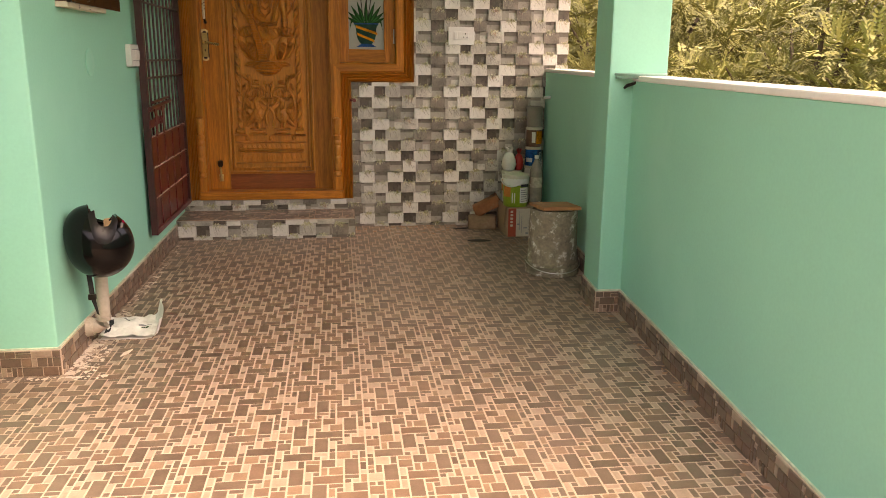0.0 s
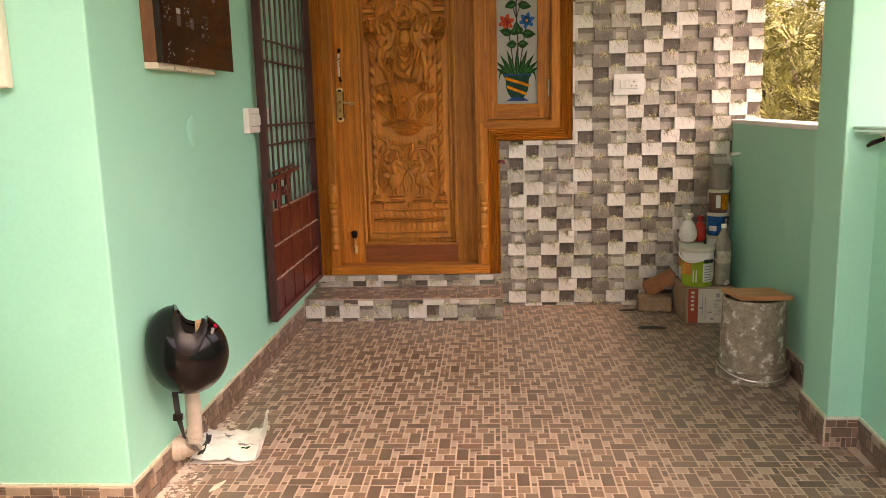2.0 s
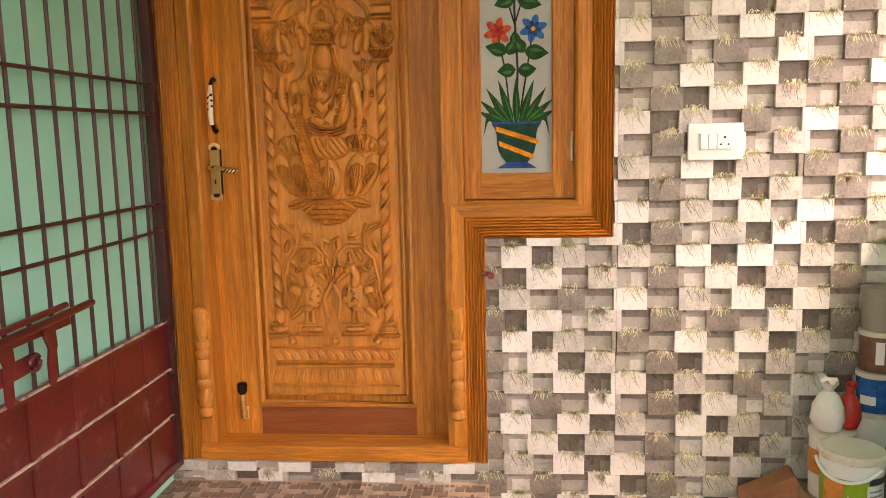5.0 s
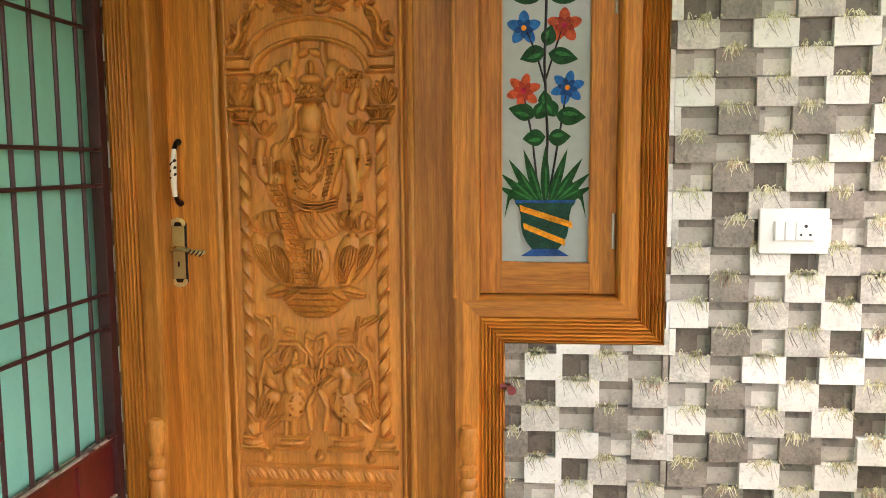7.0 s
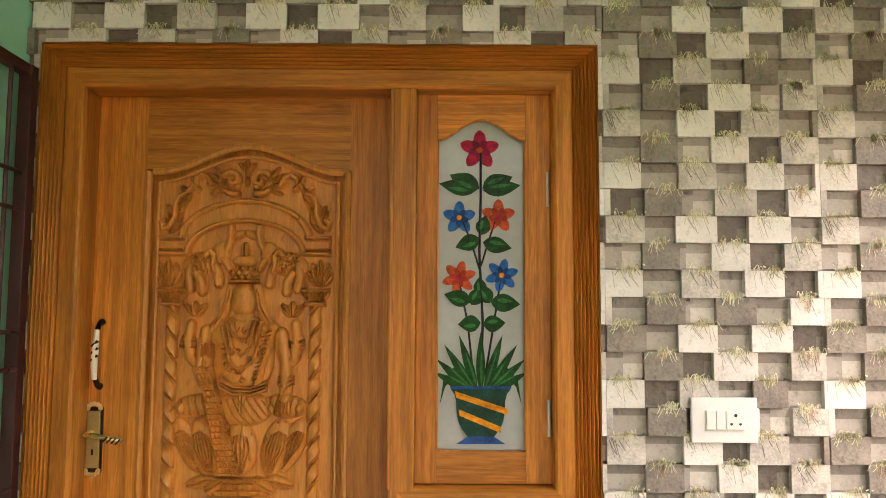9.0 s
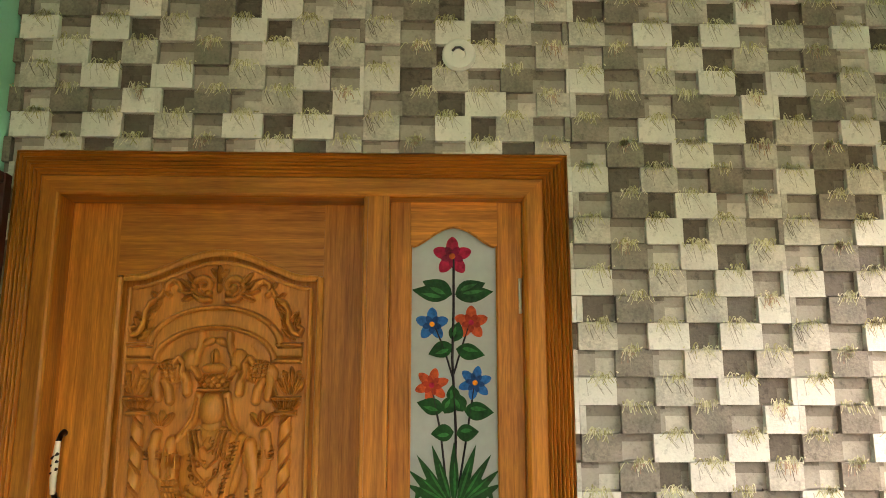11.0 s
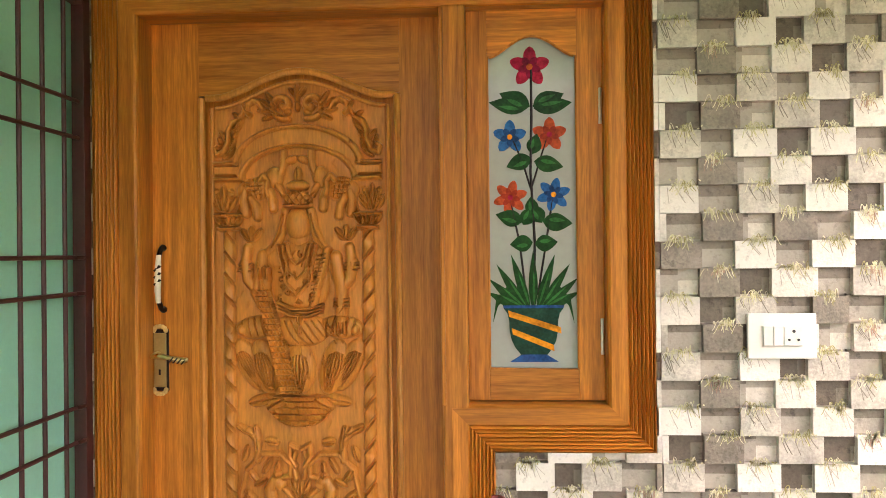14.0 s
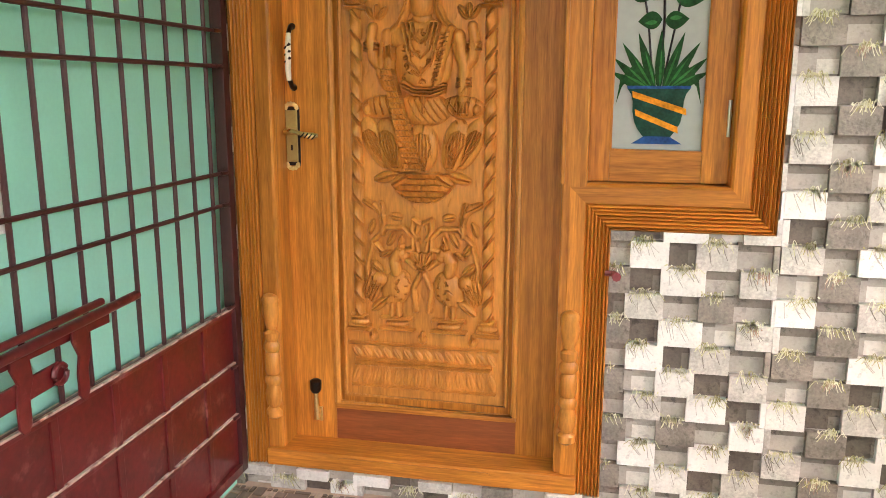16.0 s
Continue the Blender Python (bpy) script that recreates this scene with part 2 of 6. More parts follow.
par = thing("parapet", "mint green painted parapet wall with a white top", "wall", (1.35, -3.5, 0), kind="structure")
s = Shape().slab([(right(0), 0.0), (right(0) + 0.155, 0.0), (right(FRONT) + 0.155, FRONT), (right(FRONT), FRONT)], 0, 1.1)
part("parapet_wall", s, GREEN, par, bevel=0.004)
s = Shape().slab([(right(0) - 0.004, 0.0), (right(0) + 0.16, 0.0), (right(FRONT) + 0.16, FRONT), (right(FRONT) - 0.004, FRONT)], 1.1, 1.124)
part("parapet_top", s, WHITE_PAINT, par, "white painted top", bevel=0.006)
s = Shape().slab([(1.475, 0.0), (1.72, 0.0), (right(-4.2) + 0.335, -4.2), (right(-4.2) + 0.09, -4.2)], 2.352, CEIL)
single("beam", s, GREEN, "mint green painted beam over the side opening", "beam", (1.5, -3.5, 2.352), kind="structure", bevel=0.006)
YF, YB = -2.112, -1.83
s = Shape().slab([(1.134, YF), (right(YF) + 0.16, YF - 0.0), (right(YB) + 0.17, YB), (1.152, YB)], 0, 2.352)
single("column", s, GREEN, "mint green painted square column at the parapet", "column", (1.26, -1.97, 0), kind="structure", bevel=0.008)

step = thing("door_step", "low tiled step under the door", "step", (-0.58, -0.17, 0), kind="structure")
part("tread", Shape().box(LEFT, 0.004, -0.345, 0.004, 0, 0.128), BACKING, step)
part("upper_riser", Shape().box(LEFT, 0.004, -0.012, 0.004, 0.128, 0.206), BACKING, step)

# low stair wall
s = Shape().prism([(-1.222, 0.0), (-1.222, 0.757), (-3.55, 2.79), (-4.2, 2.79), (-4.2, 0.0)], -3.285, -3.42)
single("stair_wall", s, GREEN, "mint green sloping wall beside outdoor stairs", "wall", (-1.6, -3.35, 0), kind="structure", bevel=0.006)
single("stair_ledge", Shape().box(-2.6, -1.207, -4.6, -3.42, 0, 0.115), PLASTER, "bare plaster ledge at the foot of the stairs", "step", (-1.8, -4.0, 0), kind="structure", bevel=0.006)

# unseen plain wall added in front of the porch to block low sky light
single("wall_south", Shape().box(-9.0, 3.2, -10.2, -10.0, -0.3, 4.0), PLASTER, "unseen plain plastered wall added in front to block low sky light", "wall", (-3, -10.1, -0.3), kind="structure", bevel=0.01)

# ground outside
n = 60
s = Shape()
gx = [-60 + 120 * i / n for i in range(n + 1)]
def ground_z(x, y):
    bank = max(0.0, min(1.0, (x - 2.2) / 7.0))
    return -0.14 + 0.4 * bank * bank * (3 - 2 * bank) + (0.5 * bank) * noise.noise(Vector((x * 0.4, y * 0.4, 0)))
def spaced(k):
    u = -1 + 2 * k / n
    return 90 * u * abs(u) ** 1.4
s.rings([[(spaced(i), spaced(j) - 3, ground_z(spaced(i), spaced(j) - 3)) for j in range(n + 1)] for i in range(n + 1)], close=False)
single("ground", s, GROUND, "bare earth rising to an overgrown bank", "ground", (0, 0, -0.14), kind="structure", smooth=True)


# ---- door set ----
def offset_path(points, d):
    """The same right-angled path moved d to its right side."""
    out = []
    for i, (x, z) in enumerate(points):
        a, b, c = points[max(i - 1, 0)], points[i], points[min(i + 1, len(points) - 1)]
        u = (b[0] - a[0], b[1] - a[1]) if i else (c[0] - b[0], c[1] - b[1])
        w = (c[0] - b[0], c[1] - b[1]) if i < len(points) - 1 else u
        nx = nz = 0.0
        for q in (u, w):
            if abs(q[1]) > abs(q[0]):
                nx = math.copysign(1, q[1])
            else:
                nz = -math.copysign(1, q[0])
        out.append((x + d * nx, z + d * nz))
    return out


def moulding(points, profile, which):
    """Stretch number which of a mitred moulding; profile gives (inset, y)."""
    rows = []
    for d, y in profile:
        p = offset_path(points, d)
        rows.append([(p[which][0], y, p[which][1]), (p[which + 1][0], y, p[which + 1][1])])
    rows.append([(rows[-1][0][0], 0.15, rows[-1][0][2]), (rows[-1][1][0], 0.15, rows[-1][1][2])])
    s = Shape()
    for a, b in zip(rows, rows[1:]):
        s.face([a[0], a[1], b[1], b[0]])
    return s


OUTLINE = [(DX0, DZ0), (DX0, DZ1), (DX1, DZ1), (DX1, JOGZ), (JOGX, JOGZ), (JOGX, DZ0)]
CASING = [(0.0, 0.006), (0.0, -0.02), (0.004, -0.026)]
for k in range(6):
    d0 = 0.007 + k * 0.0103
    CASING += [(d0, -0.013 + 0.0014 * k)] + [(d0 + 0.0012 + 0.0076 * j / 4, -0.019 + 0.0014 * k - 0.0075 * math.sin(math.pi * j / 4)) for j in range(1, 4)] + [(d0 + 0.0098, -0.013 + 0.0014 * k)]
CASING += [(0.07, -0.008)]
JAMB = [(0.07, -0.008), (0.074, -0.013), (0.118, -0.013), (0.124, -0.009), (0.128, 0.0)]
frame_thing = thing("door_frame", "varnished teak frame with fluted moulding round door and side window", "door frame", (-0.35, 0.0, DZ0), kind="structure")
for k in range(5):
    grain = TEAK if k in (0, 2, 4) else TEAK_ACROSS
    part("casing", moulding(OUTLINE, CASING, k), grain, frame_thing, "fluted teak moulding" if k == 0 else "", smooth=True)
    part("jamb", moulding(OUTLINE, JAMB, k), grain, frame_thing)
s = Shape().box(-0.142, -0.072, -0.012, 0.15, DZ0 + 0.06, 2.262)
part("mullion", s, TEAK, frame_thing, bevel=0.006)
part("mullion_bead", Shape().box(-0.146, -0.134, -0.02, 0.0, 1.15, 2.255), TEAK, frame_thing, bevel=0.004)
s = Shape().box(DX0 + 0.07, -0.07, -0.03, 0.15, DZ0, DZ0 + 0.058)
part("sill", s, TEAK_ACROSS, frame_thing, "teak threshold with a chamfered edge", bevel=0.006)
part("sill_bead", Shape().prism([(-0.82, 0.252), (-0.8, 0.24), (-0.35, 0.24), (-0.33, 0.252), (-0.35, 0.256), (-0.8, 0.256)], -0.036, -0.028), TEAK_ACROSS, frame_thing)


def baluster(x):
    """A half-round turned ornament on the jamb."""
    prof = [(0.010, 0.0), (0.023, 0.01), (0.023, 0.03), (0.014, 0.04), (0.021, 0.055), (0.024, 0.085), (0.018, 0.115), (0.024, 0.125), (0.024, 0.14), (0.016, 0.15), (0.022, 0.16), (0.022, 0.215), (0.016, 0.225), (0.024, 0.235), (0.024, 0.25), (0.017, 0.262), (0.023, 0.275), (0.023, 0.29), (0.013, 0.3), (0.019, 0.325), (0.025, 0.36), (0.022, 0.385), (0.025, 0.395), (0.02, 0.41), (0.006, 0.418)]
    s = Shape().lathe(prof, 14, (0, 0, 0))
    s.v = [(x + 1.15 * a, -0.014 + 0.95 * b, 0.365 + c) for a, b, c in s.v]
    part("baluster", s, TEAK_CARVED, frame_thing, "turned teak ornament", smooth=True)


baluster(-1.037)
baluster(-0.104)

# the leaf
OX0, OX1, OZ0, OZ1, LY = -1.005, -0.142, 0.266, 2.257, 0.088
door = thing("door_1", "closed teak door with a carved arched panel", "door", (-0.57, LY, OZ0), kind="structure")
PX0, PX1, PZ0 = -0.862, -0.268, 0.405
PC = (PX0 + PX1) / 2


def arch(u):
    """Height of the panel's ogee top at u from the middle."""
    a = min(1.0, abs(u) / 0.245)
    return 2.042 + 0.075 * (0.5 + 0.5 * math.cos(math.pi * a)) ** 0.8


part("left_stile", Shape().box(OX0, PX0, LY, LY + 0.04, OZ0, OZ1), TEAK, door)
part("right_stile", Shape().box(PX1, OX1, LY, LY + 0.04, OZ0, OZ1), TEAK, door)
part("bottom_rail", Shape().box(PX0, PX1, LY + 0.002, LY + 0.04, OZ0, PZ0 - 0.018), TEAK_DARK, door, "dark red-brown bottom rail")
us = [PX0 + (PX1 - PX0) * k / 40 for k in range(41)]
part("top_rail", Shape().prism([(x, arch(x - PC)) for x in us] + [(PX1, OZ1), (PX0, OZ1)], LY - 0.001, LY + 0.04), TEAK_ACROSS, door)


def border(inset, radius, y):
    """A rounded bead that follows the panel's outline."""
    pts = [(PX0 + inset, y, PZ0 - 0.018 + inset)]
    pts += [(PX0 + inset + (PX1 - PX0 - 2 * inset) * k / 40, y, arch((PX0 + inset + (PX1 - PX0 - 2 * inset) * k / 40) - PC) - inset) for k in range(41)]
    pts += [(PX1 - inset, y, PZ0 - 0.018 + inset), (PX0 + inset, y, PZ0 - 0.018 + inset)]
    return Shape().tube(pts, radius, 8)


part("panel_bead", border(0.006, 0.011, LY + 0.002), TEAK_CARVED, door, smooth=True)
part("inner_bead", border(0.034, 0.006, LY + 0.011), TEAK_CARVED, door, smooth=True)
part("ledge", Shape().box(PX0, PX1, LY - 0.012, LY + 0.02, PZ0 - 0.028, PZ0 - 0.012), TEAK_ACROSS, door, bevel=0.004)


class Relief:
    """A carved height field over the door panel; u from its middle, z from the floor."""

    def __init__(self, u0, u1, z0, z1, step):
        self.u, self.z = np.meshgrid(np.arange(u0, u1 + step / 2, step), np.arange(z0, z1 + step / 2, step))
        self.h = np.zeros_like(self.u)

    def raise_to(self, h):
        self.h = np.maximum(self.h, h)

    def blob(self, cu, cz, ru, rz, h, turn=0.0):
        c, s = math.cos(radians(turn)), math.sin(radians(turn))
        a, b = self.u - cu, self.z - cz
        d = ((a * c + b * s) / ru) ** 2 + ((-a * s + b * c) / rz) ** 2
        self.raise_to(h * np.sqrt(np.clip(1 - d, 0, None)))

    def near(self, pts):
        best = np.full_like(self.u, 9.0)
        for (a, b), (c, d) in zip(pts, pts[1:]):
            l = max((c - a) ** 2 + (d - b) ** 2, 1e-9)
            t = np.clip(((self.u - a) * (c - a) + (self.z - b) * (d - b)) / l, 0, 1)
            best = np.minimum(best, np.hypot(self.u - a - t * (c - a), self.z - b - t * (d - b)))
        return best

    def stroke(self, pts, r, h):
        self.raise_to(h * np.sqrt(np.clip(1 - (self.near(pts) / r) ** 2, 0, None)))

    def groove(self, pts, r, depth):
        self.h = self.h - depth * np.clip(1 - self.near(pts) / r, 0, None)

    def band(self, u0, u1, z0, z1, h, soft=0.005):
        e = np.minimum(np.minimum(self.u - u0, u1 - self.u), np.minimum(self.z - z0, z1 - self.z))
        self.raise_to(h * np.clip(e / soft, 0, 1) ** 0.5)

    def petal(self, cu, cz, length, width, turn, h):
        self.blob(cu, cz, width, length, h, turn)
        t = radians(turn)
        self.groove([(cu + length * 0.8 * math.sin(t), cz - length * 0.8 * math.cos(t)), (cu - length * 0.8 * math.sin(t), cz + length * 0.8 * math.cos(t))], width * 0.22, h * 0.3)


def spiral(cu, cz, r, turns, start, hand=1):
    return [(cu + hand * r * (1 - k / 22) * math.cos(radians(start) + math.tau * turns * k / 22), cz + r * (1 - k / 22) * math.sin(radians(start) + math.tau * turns * k / 22)) for k in range(21)]


C0 = -0.0085
R = Relief(-0.252, 0.258, PZ0 + 0.012, 2.10, 0.0021)
for m in (-1, 1):
    # rope columns with capitals and bases
    uc = m * 0.2075
    twist = np.sin(101 * (R.z - m * 1.25 * (R.u - uc)))
    pole = 0.024 * np.sqrt(np.clip(1 - ((R.u - uc) / 0.0175) ** 2, 0, None)) - 0.013 * np.clip(twist - 0.72, 0, None) / 0.28 - 0.002 * np.clip(-twist, 0, None)
    R.raise_to(np.where((R.z > 0.69) & (R.z < 1.65), pole, 0))
    R.band(uc - 0.032, uc + 0.032, 1.644, 1.657, 0.03)
    R.band(uc - 0.024, uc + 0.024, 1.655, 1.668, 0.018)
    R.band(uc - 0.044, uc + 0.044, 1.682, 1.697, 0.027)
    for k in (-2, -1, 0, 1, 2):
        R.petal(uc + 0.015 * k, 1.676, 0.019, 0.009, -16 * k, 0.026)
    for k, (du, l, a) in enumerate(((-0.026, 0.026, 34), (0.024, 0.026, -30), (-0.014, 0.038, 18), (0.013, 0.038, -14), (0.0, 0.044, 2))):
        R.petal(uc + m * 0.014 + du, 1.706 + 0.75 * l, l, 0.0105, a, 0.017 + 0.002 * k)
    for q in (1.722, 1.742, 1.76):
        R.blob(uc + m * 0.014 - 0.022, q, 0.009, 0.007, 0.018, 40)
        R.blob(uc + m * 0.014 + 0.022, q, 0.009, 0.007, 0.018, -40)
    R.band(uc - 0.028, uc + 0.028, 0.685, 0.7, 0.027)
    R.blob(uc, 0.672, 0.032, 0.02, 0.025)
    R.band(uc - 0.036, uc + 0.036, 0.655, 0.668, 0.024)
    R.band(uc - 0.042, uc + 0.042, 0.642, 0.654, 0.027)
    # entablature
    R.band(min(m * 0.172, m * 0.252), max(m * 0.172, m * 0.252), 1.838, 1.851, 0.027)
    R.band(min(m * 0.165, m * 0.252), max(m * 0.165, m * 0.252), 1.806, 1.838, 0.017)
    R.band(min(m * 0.16, m * 0.252), max(m * 0.16, m * 0.252), 1.79, 1.805, 0.025)
    # acanthus scrolls over the arch
    R.stroke(spiral(m * 0.041, 2.013, 0.042, 1.3, 250, m), 0.0095, 0.026)
    R.blob(m * 0.03, 1.995, 0.012, 0.012, 0.026)
    for cu, cz, l, a in ((0.078, 2.032, 0.03, -38), (0.09, 2.018, 0.032, -58), (0.094, 1.998, 0.028, -80), (0.086, 1.98, 0.022, -112), (0.066, 1.99, 0.022, -60)):
        R.petal(m * cu, cz, l, 0.0085, m * a, 0.023)
    R.stroke([(m * 0.1, 2.0), (m * 0.112, 2.022), (m * 0.13, 2.03), (m * 0.148, 2.018), (m * 0.152, 1.996), (m * 0.142, 1.988)], 0.0085, 0.024)
    R.stroke([(m * 0.148, 2.015), (m * 0.162, 1.99), (m * 0.176, 1.975), (m * 0.194, 1.965), (m * 0.207, 1.938), (m * 0.208, 1.905), (m * 0.222, 1.878), (m * 0.24, 1.872), (m * 0.246, 1.888), (m * 0.236, 1.895)], 0.008, 0.024)
    for cu, cz, l, a in ((0.158, 2.012, 0.02, -30), (0.172, 1.962, 0.02, 20), (0.182, 1.985, 0.017, -50), (0.186, 1.945, 0.02, 55), (0.19, 1.925, 0.022, 30), (0.194, 1.9, 0.022, 18), (0.21, 1.868, 0.02, 60), (0.222, 1.925, 0.02, -40), (0.232, 1.91, 0.016, -20), (0.2, 1.878, 0.02, 40)):
        R.petal(m * cu, cz, l, 0.0075, m * a, 0.021)
    R.petal(m * 0.014, 2.052, 0.018, 0.008, m * -38, 0.024)
    # beasts under the arch
    R.blob(m * 0.128, 1.766, 0.056, 0.036, 0.026, m * -8)
    for k in range(4):
        R.groove([(m * (0.118 + 0.013 * k), 1.796), (m * (0.108 + 0.013 * k), 1.742)], 0.003, 0.005)
        R.groove([(m * 0.106, 1.752 + 0.012 * k), (m * 0.156, 1.75 + 0.013 * k)], 0.003, 0.004)
    R.stroke([(m * 0.156, 1.76), (m * 0.162, 1.73), (m * 0.157, 1.695)], 0.0145, 0.024)
    R.stroke([(m * 0.14, 1.74), (m * 0.126, 1.715), (m * 0.122, 1.685)], 0.0135, 0.026)
    R.stroke([(m * 0.085, 1.76), (m * 0.076, 1.735), (m * 0.074, 1.708)], 0.0135, 0.027)
    R.blob(m * 0.07, 1.8, 0.027, 0.032, 0.029, m * 10)
    R.stroke([(m * 0.056, 1.8), (m * 0.046, 1.825), (m * 0.04, 1.85), (m * 0.041, 1.876)], 0.0105, 0.024)
    R.stroke([(m * 0.062, 1.78), (m * 0.05, 1.765), (m * 0.044, 1.75)], 0.01, 0.024)
    R.stroke([(m * 0.113, 1.79), (m * 0.1, 1.805), (m * 0.086, 1.79), (m * 0.09, 1.765), (m * 0.083, 1.745)], 0.0095, 0.033)
    R.blob(m * 0.02, 1.852, 0.024, 0.012, 0.022, m * -20)
    R.stroke([(m * 0.166, 1.74), (m * 0.18, 1.7)], 0.004, 0.015)
    # veil with locks
    R.stroke([(m * 0.038, 1.7), (m * 0.046, 1.65), (m * 0.064, 1.605), (m * 0.092, 1.575)], 0.0145, 0.023)
    R.groove([(m * 0.04, 1.69), (m * 0.05, 1.64), (m * 0.075, 1.595)], 0.0035, 0.006)
    for k in range(3):
        R.groove([(m * (0.07 + 0.012 * k), 1.655 - 0.008 * k), (m * (0.09 + 0.014 * k), 1.635 - 0.012 * k)], 0.0025, 0.004)
    # raised arms with lotus buds
    R.stroke([(m * 0.106, 1.54), (m * 0.128, 1.475), (m * 0.15, 1.5), (m * 0.158, 1.55)], 0.0185, 0.026)
    R.stroke([(m * 0.158, 1.55), (m * 0.152, 1.592)], 0.015, 0.026)
    for q in (1.522, 1.532, 1.542):
        R.band(m * 0.157 - 0.022, m * 0.157 + 0.022, q, q + 0.007, 0.031)
    for k in (-1, 0, 1):
        R.petal(m * 0.141 + 0.018 * k, 1.636 - 0.004 * abs(k), 0.024, 0.0105, -36 * k, 0.022)
    # crossed legs and folds
    R.blob(m * 0.126, 1.358, 0.066, 0.034, 0.032, m * -5)
    for k in range(6):
        R.groove([(m * (0.07 + 0.02 * k), 1.388), (m * (0.055 + 0.021 * k), 1.335)], 0.003, 0.006)
    R.blob(m * 0.168, 1.352, 0.016, 0.018, 0.036)
    # lotus: ribbed petals swell from the cup
    for k, (cu, cz, l, w, a) in enumerate(((0.147, 1.247, 0.086, 0.036, 27), (0.102, 1.242, 0.084, 0.041, 14), (0.0, 1.237, 0.077, 0.049, 0))):
        if k == 2 and m > 0:
            continue
        R.blob(m * cu, cz, w, l, 0.022 + 0.006 * k, -m * a)
        t = radians(-m * a)
        for g in (-0.6, -0.36, -0.12, 0.12, 0.36, 0.6):
            low = (m * cu + 0.35 * g * w + 0.82 * l * math.sin(t), cz - 0.82 * l * math.cos(t))
            R.groove([low, (m * cu + g * w, cz), (m * cu + 0.75 * g * w - 0.5 * l * math.sin(t), cz + (0.55 - 0.2 * abs(g)) * l * math.cos(t))], 0.0028, 0.0065)
    R.petal(m * 0.112, 1.144, 0.044, 0.0175, m * 76, 0.024)
    R.petal(m * 0.068, 1.136, 0.036, 0.0185, m * 58, 0.032)
    # vines and leaves
    R.stroke([(m * 0.172, 0.78), (m * 0.178, 0.86), (m * 0.158, 0.94), (m * 0.115, 0.985), (m * 0.06, 0.985), (m * 0.028, 0.955), (m * 0.03, 0.92), (m * 0.05, 0.915)], 0.008, 0.02)
    R.stroke([(m * 0.012, 1.0), (m * 0.022, 0.96), (m * 0.012, 0.915)], 0.008, 0.02)
    R.stroke([(m * 0.13, 0.965), (m * 0.125, 1.02), (m * 0.155, 1.055)], 0.011, 0.02)
    for cu, cz, l, w, a in ((0.165, 1.055, 0.034, 0.012, 62), (0.13, 1.03, 0.04, 0.013, 5), (0.085, 1.02, 0.022, 0.014, 80), (0.165, 0.985, 0.026, 0.011, -20), (0.1, 0.95, 0.03, 0.011, -30), (0.145, 0.92, 0.026, 0.012, 40), (0.12, 0.9, 0.022, 0.01, -60), (0.15, 0.86, 0.03, 0.012, 50), (0.16, 0.83, 0.028, 0.011, 20), (0.015, 0.885, 0.03, 0.012, 25), (0.07, 0.94, 0.024, 0.01, -10), (0.04, 0.875, 0.02, 0.01, 60)):
        R.petal(m * cu, cz, l, w, -m * a, 0.018)
    # birds
    R.blob(m * 0.085, 0.79, 0.046, 0.062, 0.026, m * 24)
    R.stroke([(m * 0.085, 0.84), (m * 0.092, 0.88), (m * 0.075, 0.905), (m * 0.06, 0.895)], 0.018, 0.025)
    R.stroke([(m * 0.06, 0.893), (m * 0.035, 0.87), (m * 0.02, 0.858)], 0.008, 0.02)
    R.blob(m * 0.068, 0.905, 0.02, 0.017, 0.027)
    R.petal(m * 0.07, 0.925, 0.012, 0.014, 0, 0.02)
    R.blob(m * 0.14, 0.815, 0.03, 0.024, 0.026, m * 20)
    for k in range(4):
        R.petal(m * (0.15 + 0.01 * k), 0.775 + 0.008 * k, 0.042, 0.011, m * (28 - 4 * k), 0.02)
    R.petal(m * 0.14, 0.735, 0.04, 0.014, m * 50, 0.019)
    R.stroke([(m * 0.078, 0.74), (m * 0.075, 0.7)], 0.009, 0.019)
    R.stroke([(m * 0.098, 0.74), (m * 0.1, 0.7)], 0.009, 0.019)
    R.band(m * 0.085 - 0.055, m * 0.085 + 0.055, 0.685, 0.697, 0.025)
    R.blob(m * 0.085, 0.672, 0.038, 0.014, 0.02)
    R.band(m * 0.085 - 0.06, m * 0.085 + 0.06, 0.648, 0.66, 0.024)
# arch: two ridges with a flat band between
def ring(a, b, cz, e):
    return np.abs(np.hypot(R.u / a, (R.z - cz) / b) - 1) * (a + b) / 2 / e


flat_band = (np.hypot(R.u / 0.188, (R.z - 1.835) / 0.117) < 1) & (np.hypot(R.u / 0.165, (R.z - 1.795) / 0.094) > 1) & (R.z > 1.8)
R.raise_to(np.where(flat_band, 0.016, 0))
R.raise_to(np.where(R.z > 1.835, 0.027 * np.sqrt(np.clip(1 - ring(0.186, 0.116, 1.835, 0.0095) ** 2, 0, None)), 0))
R.raise_to(np.where(R.z > 1.795, 0.025 * np.sqrt(np.clip(1 - ring(0.17, 0.099, 1.795, 0.0085) ** 2, 0, None)), 0))
R.petal(0, 2.048, 0.03, 0.009, 0, 0.027)
R.petal(0, 2.01, 0.016, 0.009, 0, 0.022)
